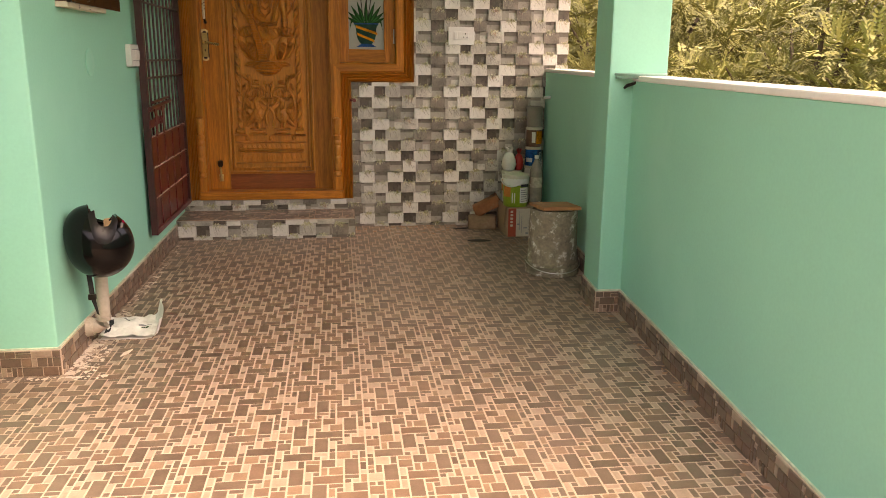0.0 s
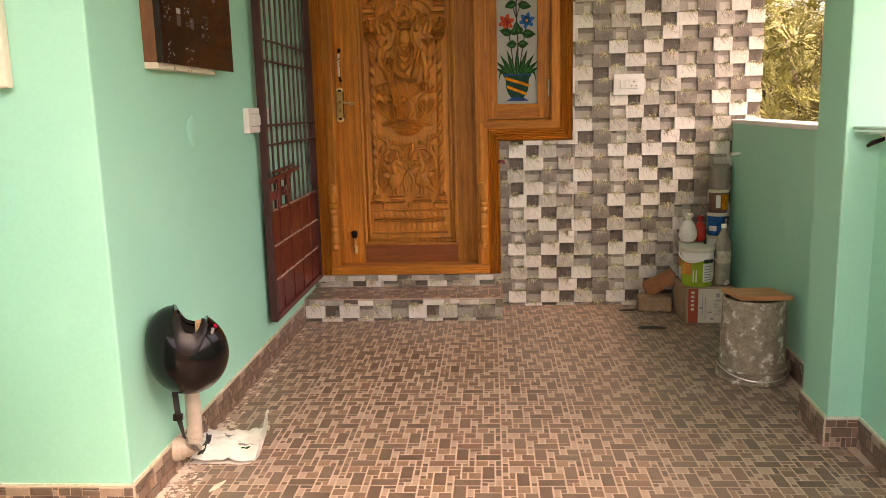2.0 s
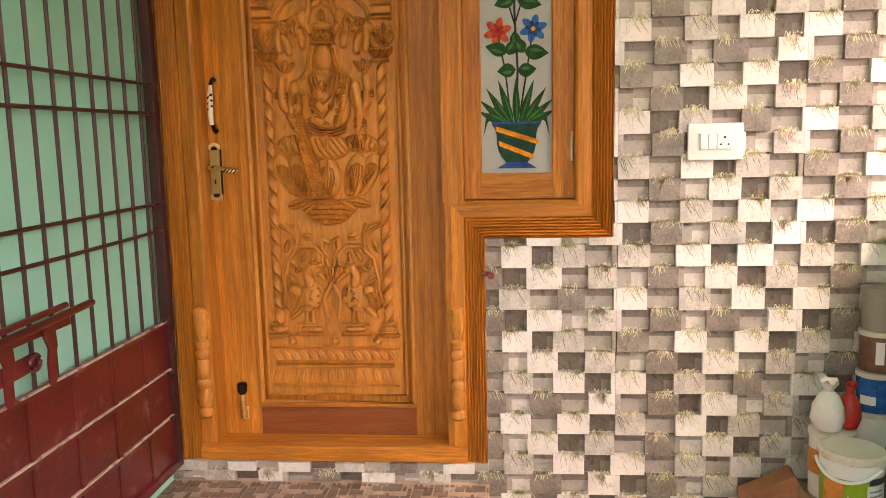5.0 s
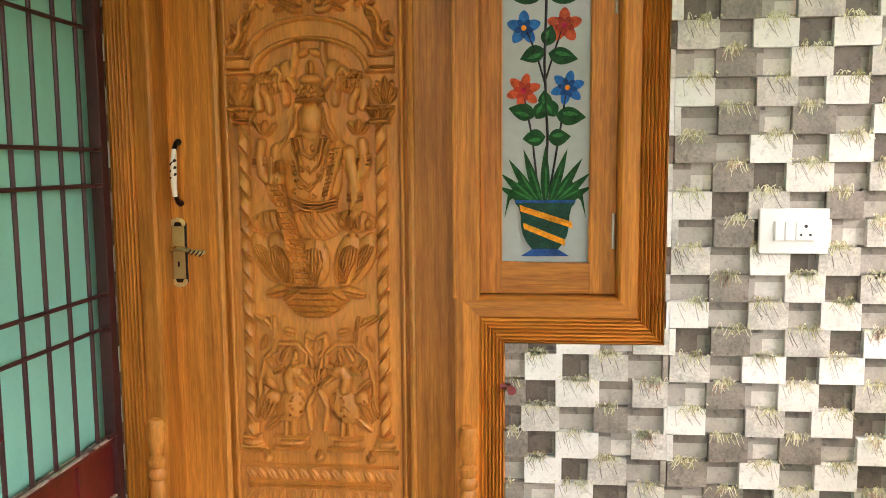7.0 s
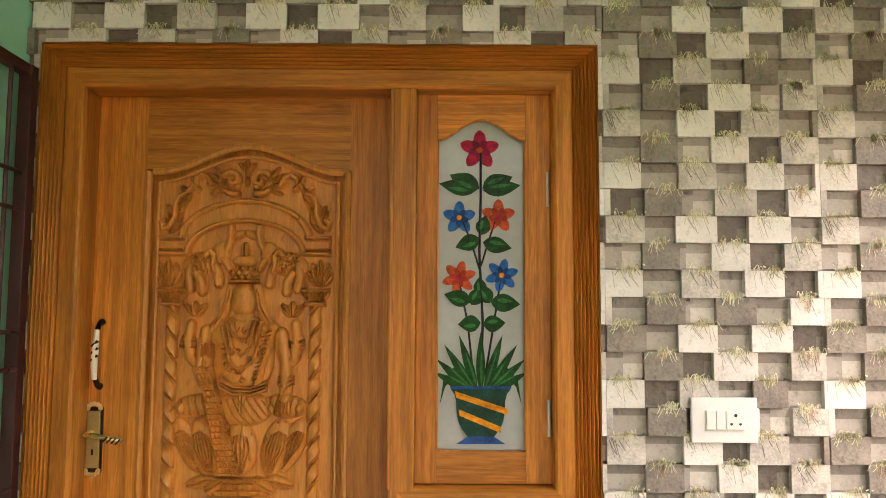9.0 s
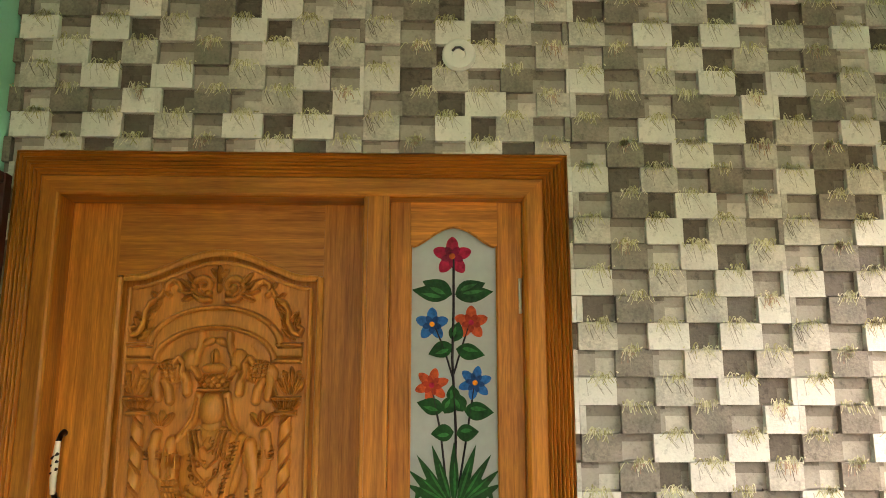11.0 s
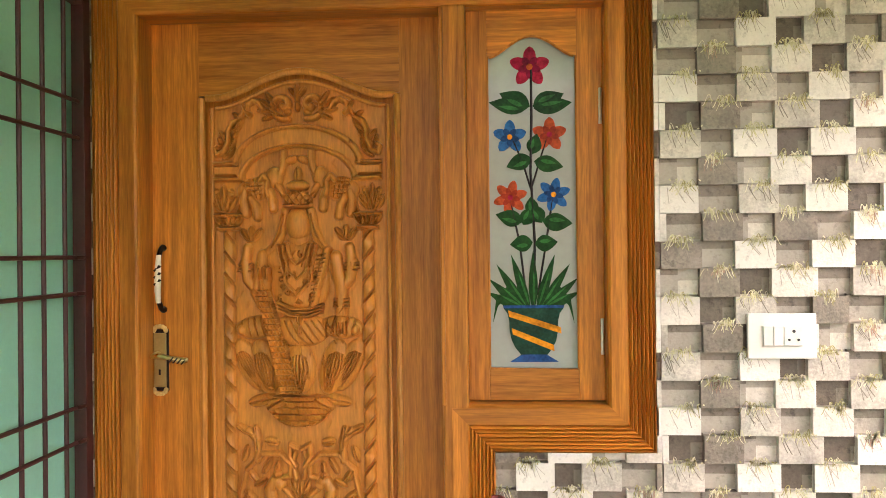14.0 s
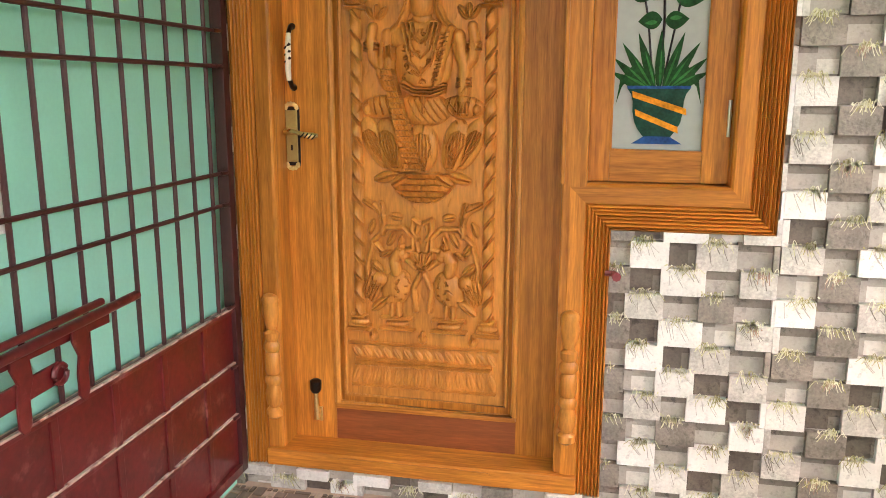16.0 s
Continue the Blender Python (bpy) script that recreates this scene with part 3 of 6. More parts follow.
# the seated figure in plain masses
R.blob(0, 1.565, 0.114, 0.05, 0.03)
R.blob(0.004, 1.5, 0.088, 0.12, 0.034)
R.blob(0, 1.615, 0.03, 0.03, 0.024)
R.blob(0, 1.662, 0.039, 0.051, 0.04)
R.band(-0.043, 0.043, 1.71, 1.722, 0.036)
R.blob(0, 1.735, 0.043, 0.03, 0.034)
for k in range(5):
    for q in (-1, 1):
        R.groove([(-0.04 + 0.02 * k - q * 0.014, 1.722), (-0.04 + 0.02 * k + q * 0.014, 1.757)], 0.003, 0.006)
R.blob(0, 1.775, 0.035, 0.017, 0.03)
R.petal(0, 1.808, 0.024, 0.013, 0, 0.026)
for k in range(3):
    q = 0.03 + 0.013 * k
    R.stroke([(-q, 1.6), (-0.6 * q, 1.56 - 0.035 * k), (0, 1.545 - 0.045 * k), (0.6 * q, 1.56 - 0.035 * k), (q, 1.6)], 0.0048, 0.042)
for k in range(22):
    cu, cz = 0.055 * math.sin(2.4 * k) + 0.004, 1.43 + 0.0068 * k
    R.groove(spiral(cu, cz, 0.011, 1.0, 40 * k), 0.0022, 0.0045)
R.stroke([(0.088, 1.585), (0.066, 1.5), (0.045, 1.42)], 0.013, 0.038)
for k in range(12):
    R.groove([(0.088 - 0.0035 * k, 1.575 - 0.0125 * k), (0.064 - 0.0028 * k, 1.57 - 0.0125 * k)], 0.0022, 0.005)
# front hands
R.stroke([(-0.105, 1.57), (-0.124, 1.46), (-0.108, 1.425)], 0.02, 0.03)
R.stroke([(-0.108, 1.43), (-0.1, 1.5)], 0.0175, 0.035)
for k in range(4):
    R.stroke([(-0.113 + 0.0085 * k, 1.5), (-0.114 + 0.0085 * k, 1.532 + 0.003 * (k % 3))], 0.0042, 0.036)
R.stroke([(0.11, 1.565), (0.128, 1.48), (0.127, 1.4)], 0.019, 0.032)
R.blob(0.127, 1.372, 0.02, 0.03, 0.04)
for k in range(4):
    R.stroke([(0.113 + 0.0095 * k, 1.372), (0.112 + 0.0095 * k, 1.342)], 0.0045, 0.041)
for q in (1.415, 1.426, 1.437):
    R.band(0.105, 0.15, q, q + 0.008, 0.037)
    R.band(-0.128, -0.09, q + 0.02, q + 0.028, 0.037)
# belt, tassel and skirt
for k in range(3):
    R.stroke([(-0.058 + 0.002 * k, 1.432 - 0.01 * k), (-0.02, 1.414 - 0.01 * k), (0.03, 1.412 - 0.01 * k), (0.072 - 0.002 * k, 1.424 - 0.01 * k)], 0.0048, 0.04)
R.stroke([(0.004, 1.395), (0.004, 1.345)], 0.014, 0.037)
for q in (-0.006, 0.002, 0.01):
    R.groove([(0.004 + q, 1.39), (0.004 + 1.4 * q, 1.34)], 0.0022, 0.006)
R.blob(0.005, 1.35, 0.085, 0.05, 0.03)
for k in range(7):
    R.groove([(-0.04 + 0.02 * k, 1.378), (-0.02 + 0.023 * k, 1.335), (0.0 + 0.022 * k, 1.312)], 0.003, 0.0045)
# scaled sash
sash_z, sash_u = [1.165, 1.22, 1.3, 1.38, 1.455, 1.47], [-0.022, -0.036, -0.058, -0.08, -0.1, -0.104]
mid, half = np.interp(R.z, sash_z, sash_u), np.interp(R.z, [1.165, 1.47], [0.029, 0.015])
row = np.floor(R.z / 0.0165)
across = np.abs(((R.u - mid) / 0.0105 + 0.5 * (row % 2)) % 1.0 - 0.5)
scale = 0.007 * np.clip(((R.z / 0.0165) % 1.0) - 0.9 * across ** 2 * 2, 0.0, 1)
R.raise_to(np.where((np.abs(R.u - mid) < half) & (R.z > 1.165) & (R.z < 1.47), 0.034 + scale, 0))
# lotus cup with scales
bowl = np.clip(1 - (R.u / 0.104) ** 2 - ((R.z - 1.155) / 0.092) ** 2, 0, None)
row = np.floor(R.z / 0.019)
across = np.abs((R.u / 0.026 + 0.5 * (row % 2)) % 1.0 - 0.5)
scale = 0.009 * np.clip(((R.z / 0.019) % 1.0) - 1.6 * across ** 2, 0.0, 1)
R.raise_to(np.where((R.z < 1.158) & (bowl > 0), 0.014 * np.sqrt(bowl) + 0.004 + np.where(bowl > 0.07, scale, 0.006), 0))
R.petal(0, 0.885, 0.026, 0.014, 0, 0.022)
R.petal(-0.014, 0.868, 0.018, 0.008, 40, 0.022)
R.petal(0.014, 0.868, 0.018, 0.008, -40, 0.022)
for m in (-1, 1):
    R.stroke([(m * 0.006, 0.84), (m * 0.03, 0.79), (m * 0.022, 0.72)], 0.009, 0.019)
    R.stroke([(m * 0.006, 1.0), (m * 0.028, 1.012), (m * 0.03, 0.98), (m * 0.014, 0.95)], 0.008, 0.023)
    for k in range(9):
        R.groove(spiral(m * (0.07 + 0.018 * math.sin(2.2 * k)), 0.755 + 0.009 * k, 0.004, 1, 0), 0.0022, 0.005)
# drops and friezes
for u0 in (-0.162, 0.0, 0.162):
    R.blob(u0, 0.624, 0.015, 0.016, 0.02)
    R.petal(u0, 0.638, 0.014, 0.008, 0, 0.018)
R.band(-0.246, 0.246, 0.594, 0.604, 0.015)
for k in range(14):
    R.petal(-0.22 + 0.034 * k, 0.567, 0.022, 0.012, 34, 0.006)
R.band(-0.225, 0.225, 0.54, 0.548, 0.02)
R.band(-0.225, 0.225, 0.525, 0.538, 0.024)
for k in range(14):
    R.petal(-0.225 + 0.0345 * k, 0.49, 0.03, 0.013, -22 + 3 * k, 0.005)
R.band(-0.24, 0.24, 0.45, 0.458, 0.016)
for k in range(90):
    cu, cz = random.uniform(-0.2, 0.2), random.uniform(0.7, 2.0)
    R.groove([(cu, cz), (cu + random.uniform(-0.015, 0.015), cz + random.uniform(0.008, 0.025))], 0.003, 0.003)
# the carver's undercut along every outline
for reach, gain in ((1, 0.8), (3, 0.35), (7, 0.08)):
    soft_h = R.h.copy()
    for axis in (0, 1):
        soft_h = sum(np.roll(soft_h, k, axis) for k in range(-reach, reach + 1)) / (2 * reach + 1)
    R.h = np.clip(R.h + gain * (R.h - soft_h), -0.0015, 0.046)
keep = R.z < np.vectorize(arch)(R.u + C0) - 0.034
s = Shape()
rows, cols = R.u.shape
s.v = [(PC + C0 + float(a), LY + 0.021 - 0.8 * float(h), float(b)) for a, b, h in zip(R.u.ravel(), R.z.ravel(), R.h.ravel())]
for j in range(rows - 1):
    for i in range(cols - 1):
        if keep[j + 1, i] and keep[j + 1, i + 1]:
            s.f.append((j * cols + i, j * cols + i + 1, (j + 1) * cols + i + 1, (j + 1) * cols + i))
            s.m.append(0)
panel = part("carved_panel", s, TEAK_CARVED, door, "carved teak relief with columns, lotus and scrolls", smooth=True)
part("panel_back", Shape().box(PX0, PX1, LY + 0.027, LY + 0.037, PZ0 - 0.018, 2.12), TEAK, door)

# door furniture
BRASS = material("antique_brass", (0.72, 0.56, 0.27), 0.3, 1.0, spread=0.35, scale=25, fine=160, bump=0.25)
BLACK_METAL = material("blackened_metal", (0.03, 0.022, 0.018), 0.4, 0.8, spread=0.3, scale=30, fine=150, bump=0.2)
IVORY = material("ivory_enamel", (0.72, 0.66, 0.52), 0.35, spread=0.1, scale=20, fine=120, bump=0.1)
hx = -0.985
part("lock_surround", Shape().prism([(hx - 0.026, 1.174), (hx + 0.026, 1.174), (hx + 0.026, 1.356), (hx - 0.026, 1.356)], LY - 0.004, LY), BLACK_METAL, door, "dark back plate of the lock", bevel=0.002)
lock = part("lock_plate", Shape().prism([(hx - 0.019, 1.185), (hx + 0.019, 1.185), (hx + 0.019, 1.345), (hx - 0.019, 1.345)], LY - 0.008, LY), material("satin_brass", (0.42, 0.31, 0.12), 0.42, 0.7, spread=0.15, scale=20, fine=160, bump=0.1), door, "antique brass lock plate", bevel=0.003)
for z0, up in ((1.352, 1), (1.178, -1)):
    s = Shape()
    for k in range(7):
        a = math.pi * k / 6
        s.lathe([(0.0005, -0.004), (0.007, -0.002), (0.007, 0.002), (0.0005, 0.005)], 8, (0, 0, 0))
        s.v[-32:] = [(hx + 0.018 * math.cos(a) + p[0], LY - 0.006 + 0.6 * p[2], z0 + up * 0.013 * math.sin(a) + p[1]) for p in s.v[-32:]]
    part("scroll_end", s, BRASS, lock, smooth=True)
s = Shape().tube([(hx - 0.004, LY - 0.004, 1.282), (hx - 0.004, LY - 0.045, 1.282), (hx + 0.02, LY - 0.052, 1.283), (hx + 0.05, LY - 0.05, 1.276), (hx + 0.085, LY - 0.05, 1.269), (hx + 0.1, LY - 0.048, 1.272)], [0.01, 0.008, 0.008, 0.006, 0.011, 0.005], 10)
part("lever", s, BRASS, lock, "curved brass lever", smooth=True)
for k in range(4):
    part("twist", Shape().tube([(hx + 0.05 + 0.012 * k, LY - 0.062, 1.266 - 0.002 * k), (hx + 0.056 + 0.012 * k, LY - 0.0625, 1.272 - 0.002 * k), (hx + 0.062 + 0.012 * k, LY - 0.06, 1.28 - 0.002 * k)], 0.0022, 6), BLACK_METAL, lock, "blackened twist on the lever", smooth=True)
part("keyhole", Shape().prism([(hx - 0.003, 1.222), (hx + 0.003, 1.222), (hx + 0.003, 1.238), (hx - 0.003, 1.238)], LY - 0.0095, LY - 0.007), BLACK_METAL, lock)
pull = part("pull_handle", Shape().tube([(hx + 0.008, LY - 0.032, 1.435), (hx + 0.007, LY - 0.035, 1.47), (hx + 0.008, LY - 0.036, 1.505), (hx + 0.009, LY - 0.035, 1.54), (hx + 0.01, LY - 0.032, 1.575)], [0.007, 0.009, 0.0095, 0.009, 0.007], 12), IVORY, door, "ivory and bronze pull handle", smooth=True)
for z0, d in ((1.43, -1), (1.58, 1)):
    part("handle_foot", Shape().tube([(hx + 0.01, LY - 0.03, z0 - d * 0.006), (hx + 0.01, LY - 0.018, z0 + d * 0.012), (hx + 0.01, LY, z0 + d * 0.016)], [0.008, 0.007, 0.011], 10), BLACK_METAL, pull, smooth=True)
for k in range(3):
    part("collar", Shape().tube([(hx + 0.0, LY - 0.04, 1.488 + 0.02 * k), (hx + 0.017, LY - 0.04, 1.504 + 0.02 * k)], 0.0045, 8), BLACK_METAL, pull, smooth=True)
stop = part("door_stopper", Shape().tube([(-0.925, LY - 0.012, 0.335), (-0.925, LY - 0.02, 0.38), (-0.926, LY - 0.02, 0.44)], [0.012, 0.008, 0.007], 10), BRASS, door, "brass foot bolt with a black cap", smooth=True)
part("cap", Shape().lathe([(0.012, 0), (0.019, 0.012), (0.019, 0.04), (0.012, 0.045)], 12, (-0.926, LY - 0.02, 0.43)), BLACK_METAL, stop, smooth=True)
part("foot_plate", Shape().box(-0.94, -0.91, LY - 0.006, LY, 0.325, 0.375), BRASS, stop, bevel=0.002)
part("knob_plate", Shape().tube([(0.02, -0.075, 0.902), (0.016, -0.045, 0.902), (0.008, -0.03, 0.902), (-0.012, -0.03, 0.902)], [0.013, 0.011, 0.008, 0.008], 8), material("red_rust_paint", (0.16, 0.02, 0.02), 0.5, spread=0.3), frame_thing, "dark red bolt stub on the frame", smooth=True)

# ---- side window ----
win = thing("window_1", "teak side window with a painted flower glass", "window", (0.115, 0.06, 1.15), kind="structure")
WY = 0.04
GX0, GX1, GZ0, GZ1 = -0.013, 0.238, 1.244, 2.185
part("left_stile", Shape().box(-0.072, GX0, WY, WY + 0.04, 1.155, 2.257), TEAK, win, bevel=0.002)
part("right_stile", Shape().box(GX1, 0.31, WY, WY + 0.04, 1.155, 2.257), TEAK, win, bevel=0.002)
part("bottom_rail", Shape().box(GX0, GX1, WY, WY + 0.04, 1.155, GZ0), TEAK_ACROSS, win, bevel=0.002)


def glass_top(u):
    """The ogee head of the glass, u from -1 to 1."""
    return 2.125 + 0.058 * (0.5 + 0.5 * math.cos(math.pi * min(1.0, abs(u) * 1.08))) ** 0.7


gs = [GX0 + (GX1 - GX0) * k / 30 for k in range(31)]
gm = (GX0 + GX1) / 2
part("top_rail", Shape().prism([(x, glass_top((x - gm) / (GX1 - gm))) for x in gs] + [(GX1, 2.257), (GX0, 2.257)], WY, WY + 0.04), TEAK_ACROSS, win)
FROST = material("frosted_glass", (0.32, 0.36, 0.34), 0.1, spread=0.1, scale=2.5, fine=30, bump=0.02, coat=0.2)
GY = WY + 0.018
pane = part("glass_pane", Shape().prism([(GX0 - 0.003, GZ0 - 0.003)] + [(x, glass_top((x - gm) / (GX1 - gm)) + 0.003) for x in gs] + [(GX1 + 0.003, GZ0 - 0.003)], GY, GY + 0.005), FROST, win, "pale frosted glass")
bead = Shape().tube([(GX0, WY + 0.004, GZ0)] + [(x, WY + 0.004, glass_top((x - gm) / (GX1 - gm))) for x in gs] + [(GX1, WY + 0.004, GZ0), (GX0, WY + 0.004, GZ0)], 0.005, 6)
part("glazing_bead", bead, TEAK, win, smooth=True)
STEEL = material("brushed_steel", (0.62, 0.6, 0.57), 0.35, 1.0, spread=0.1, scale=20)
for z0 in (1.285, 1.93):
    part("hinge", Shape().tube([(0.302, WY - 0.005, z0), (0.302, WY - 0.005, z0 + 0.1)], 0.005, 8), STEEL, win, "steel pin hinge", smooth=True)


def enamel(name, color):
    return material(name, color, 0.22, spread=0.55, scale=34, fine=120, bump=0.05, specular=0.12)


LEAF_PAINT, STEM_PAINT = enamel("leaf_paint", (0.005, 0.05, 0.011)), enamel("stem_paint", (0.02, 0.018, 0.02))
RED_PAINT, ORANGE_PAINT, BLUE_PAINT, GOLD_PAINT, BASE_PAINT, POT_PAINT = enamel("crimson_paint", (0.35, 0.01, 0.04)), enamel("vermilion_paint", (0.45, 0.065, 0.02)), enamel("blue_paint", (0.008, 0.1, 0.31)), enamel("amber_paint", (0.6, 0.22, 0.015)), enamel("deep_blue_paint", (0.01, 0.06, 0.2)), enamel("pot_paint", (0.006, 0.045, 0.03))


COATS = [0.0]
DEEP = {"crimson_paint": enamel("deep_crimson_paint", (0.2, 0.005, 0.03)), "vermilion_paint": enamel("deep_vermilion_paint", (0.3, 0.03, 0.012)), "blue_paint": enamel("dark_blue_paint", (0.004, 0.045, 0.16))}
VEIN_PAINT = enamel("leaf_light_paint", (0.015, 0.13, 0.03))


def painted(name, outline, mat, lift=0.0, label=""):
    COATS[0] += 0.00006
    lift += COATS[0]
    part(name, Shape().prism(outline, GY - 0.0015 - lift, GY - 0.0005 - lift), mat, pane, label)


def leaf_outline(x, z, length, width, turn):
    c, s_ = math.cos(radians(turn)), math.sin(radians(turn))
    side = [(length * k / 8, width * math.sin(math.pi * (k / 8) ** 0.8)) for k in range(9)]
    pts = side + [(a, -b) for a, b in reversed(side[1:-1])]
    return [(x + a * c - b * s_, z + a * s_ + b * c) for a, b in pts]


def flower(x, z, r, mat, petals, heart):
    """A lobed flower with pointed petals, a darker inner whorl and a heart."""
    def whorl(size, turn):
        pts = []
        for k in range(80):
            a = math.tau * k / 80
            lobe = 0.75 * abs(math.cos(petals * a / 2)) + 0.25 * (1 - abs(math.sin(petals * a / 2)))
            pts.append((x + size * (0.52 + 0.48 * lobe) * math.cos(a + turn), z + size * (0.52 + 0.48 * lobe) * math.sin(a + turn)))
        return pts
    painted("flower", whorl(r * 1.08, 0.3), mat, 0.0012)
    painted("inner_petals", whorl(r * 0.62, 0.3 + math.pi / petals), DEEP[mat.name], 0.0019)
    painted("flower_heart", [(x + r * 0.17 * math.cos(math.tau * k / 10), z + r * 0.17 * math.sin(math.tau * k / 10)) for k in range(10)], heart, 0.0026)


def stem(pts, r):
    part("stem", Shape().tube([(x, GY - 0.001, z) for x, z in pts], r, 6), STEM_PAINT, pane, smooth=True)


stem([(0.112, 1.42), (0.118, 1.6), (0.108, 1.8), (0.112, 1.95), (0.112, 2.09)], 0.0042)
stem([(0.112, 1.74), (0.085, 1.83), (0.055, 1.9)], 0.003)
stem([(0.112, 1.76), (0.14, 1.85), (0.16, 1.91)], 0.003)
stem([(0.092, 1.45), (0.075, 1.6), (0.05, 1.72)], 0.0033)
stem([(0.125, 1.45), (0.15, 1.6), (0.17, 1.73)], 0.0033)
flower(0.108, 2.098, 0.054, RED_PAINT, 5, ORANGE_PAINT)
flower(0.05, 1.9, 0.045, BLUE_PAINT, 5, GOLD_PAINT)
flower(0.162, 1.905, 0.046, ORANGE_PAINT, 5, RED_PAINT)
flower(0.05, 1.728, 0.046, ORANGE_PAINT, 6, RED_PAINT)
flower(0.172, 1.735, 0.045, BLUE_PAINT, 6, GOLD_PAINT)
for x, z, l, w, a in ((0.108, 1.985, 0.095, 0.023, 155), (0.116, 1.985, 0.095, 0.023, 22), (0.1, 1.98, 0.11, 0.02, 170), (0.118, 1.98, 0.11, 0.02, 8), (0.11, 1.84, 0.075, 0.02, 200), (0.118, 1.83, 0.085, 0.02, -12), (0.112, 1.85, 0.06, 0.018, 75), (0.085, 1.66, 0.08, 0.02, 165), (0.14, 1.66, 0.085, 0.022, -5), (0.085, 1.65, 0.06, 0.018, 60), (0.138, 1.655, 0.06, 0.018, 115), (0.112, 1.6, 0.065, 0.02, 185), (0.118, 1.595, 0.065, 0.02, 5), (0.112, 1.68, 0.05, 0.016, 95)):
    painted("leaf", leaf_outline(x, z, l, 1.2 * w, a), LEAF_PAINT, 0.0006)
    c, s_ = math.cos(radians(a)), math.sin(radians(a))
    painted("leaf_light", leaf_outline(x + 0.2 * l * c - 0.3 * w * s_, z + 0.2 * l * s_ + 0.3 * w * c, l * 0.55, w * 0.3, a), VEIN_PAINT, 0.0013)
for a, l in ((90, 0.17), (72, 0.17), (108, 0.17), (57, 0.16), (123, 0.16), (42, 0.14), (138, 0.14), (28, 0.12), (152, 0.12)):
    painted("blade", leaf_outline(0.112 + 0.03 * math.cos(radians(a)), 1.405, l, 0.013, a), LEAF_PAINT, 0.0006)
    painted("blade_light", leaf_outline(0.114 + 0.04 * math.cos(radians(a)), 1.42, l * 0.6, 0.0035, a), VEIN_PAINT, 0.0014)
for m in (-1, 1):
    pts = [(0.112 + m * 0.03, 1.43), (0.112 + m * 0.075, 1.475), (0.112 + m * 0.105, 1.44), (0.112 + m * 0.115, 1.37), (0.112 + m * 0.1, 1.42), (0.112 + m * 0.075, 1.445), (0.112 + m * 0.035, 1.405)]
    painted("blade", pts, LEAF_PAINT, 0.0009)
painted("flower_pot", [(0.026, 1.42), (0.198, 1.42), (0.196, 1.413), (0.186, 1.4), (0.181, 1.38), (0.18, 1.35), (0.175, 1.322), (0.165, 1.302), (0.15, 1.282), (0.076, 1.282), (0.06, 1.302), (0.05, 1.322), (0.044, 1.35), (0.043, 1.38), (0.038, 1.4), (0.028, 1.413)], POT_PAINT, 0.0012, "painted dark green pot with amber stripes")
painted("pot_rim", [(0.026, 1.422), (0.198, 1.422), (0.196, 1.414), (0.028, 1.414)], BASE_PAINT, 0.0016)
painted("pot_foot", [(0.078, 1.283), (0.148, 1.283), (0.182, 1.262), (0.044, 1.262)], BASE_PAINT, 0.0018)
for z0, x0, x1 in ((1.39, 0.04, 0.19), (1.34, 0.05, 0.17)):
    painted("pot_stripe", [(x0, z0 + 0.018), (x0 + 0.003, z0), (x1, z0 - 0.048), (x1 - 0.002, z0 - 0.03)], GOLD_PAINT, 0.0022)


# ---- iron gate, folded back along the wall ----
MAROON = material("maroon_enamel", (0.1, 0.008, 0.009), 0.36, spread=0.5, scale=6, fine=50, bump=0.3, stain=(0.22, 0.075, 0.06), stain_scale=9, stain_cut=0.57, coat=0.3)
DUSTY = material("dusty_maroon", (0.47, 0.33, 0.27), 0.8, spread=0.3, scale=14, stain=(0.12, 0.02, 0.02), stain_scale=16, stain_cut=0.52)
IRON = material("dark_maroon_bars", (0.05, 0.012, 0.012), 0.42, spread=0.3, scale=12, fine=80, bump=0.15)
gate = thing("iron_gate", "maroon painted iron grille gate folded open against the wall", "gate", (-1.134, -0.06, 0.205), turn=-90.0, built_here=False)
GW, GT = 1.065, 2.09
part("hinge_post", Shape().box(0.0, 0.035, -0.018, 0.018, 0.0, GT), IRON, gate, bevel=0.002)
part("end_post", Shape().box(GW - 0.035, GW, -0.018, 0.018, 0.0, GT), IRON, gate, bevel=0.002)
part("top_bar", Shape().box(0.035, GW - 0.035, -0.014, 0.014, GT - 0.03, GT), IRON, gate, bevel=0.002)
part("bottom_bar", Shape().box(0.035, GW - 0.035, -0.018, 0.018, 0.0, 0.03), MAROON, gate, bevel=0.002)
part("sheet_panel", Shape().box(0.03, GW - 0.03, -0.004, 0.004, 0.03, 0.55), MAROON, gate, "maroon sheet metal panel")
for z0 in (0.195, 0.365, 0.54):
    rail = part("rail", Shape().box(0.035, GW - 0.035, -0.012, 0.012, z0 - 0.009, z0 + 0.003), MAROON, gate, bevel=0.002)
    part("dust_line", Shape().box(0.037, GW - 0.037, -0.0125, 0.0125, z0 + 0.003, z0 + 0.0085), DUSTY, rail, "pale dust on the rail")
for k in range(1, 5):
    part("rib", Shape().box(GW * k / 5 - 0.012, GW * k / 5 + 0.012, -0.01, 0.01, 0.03, 0.54), MAROON, gate, bevel=0.002)
bars = Shape().tube([(0, 0, 0.55), (0, 0, GT - 0.03)], 0.0062, 8)
bar_mesh = bars.mesh("bar", IRON, smooth=True)
for k in range(1, 11):
    b = new("bar", bar_mesh)
    b.parent, b.location = gate, (0.005 + 0.1005 * k, 0.0, 0)
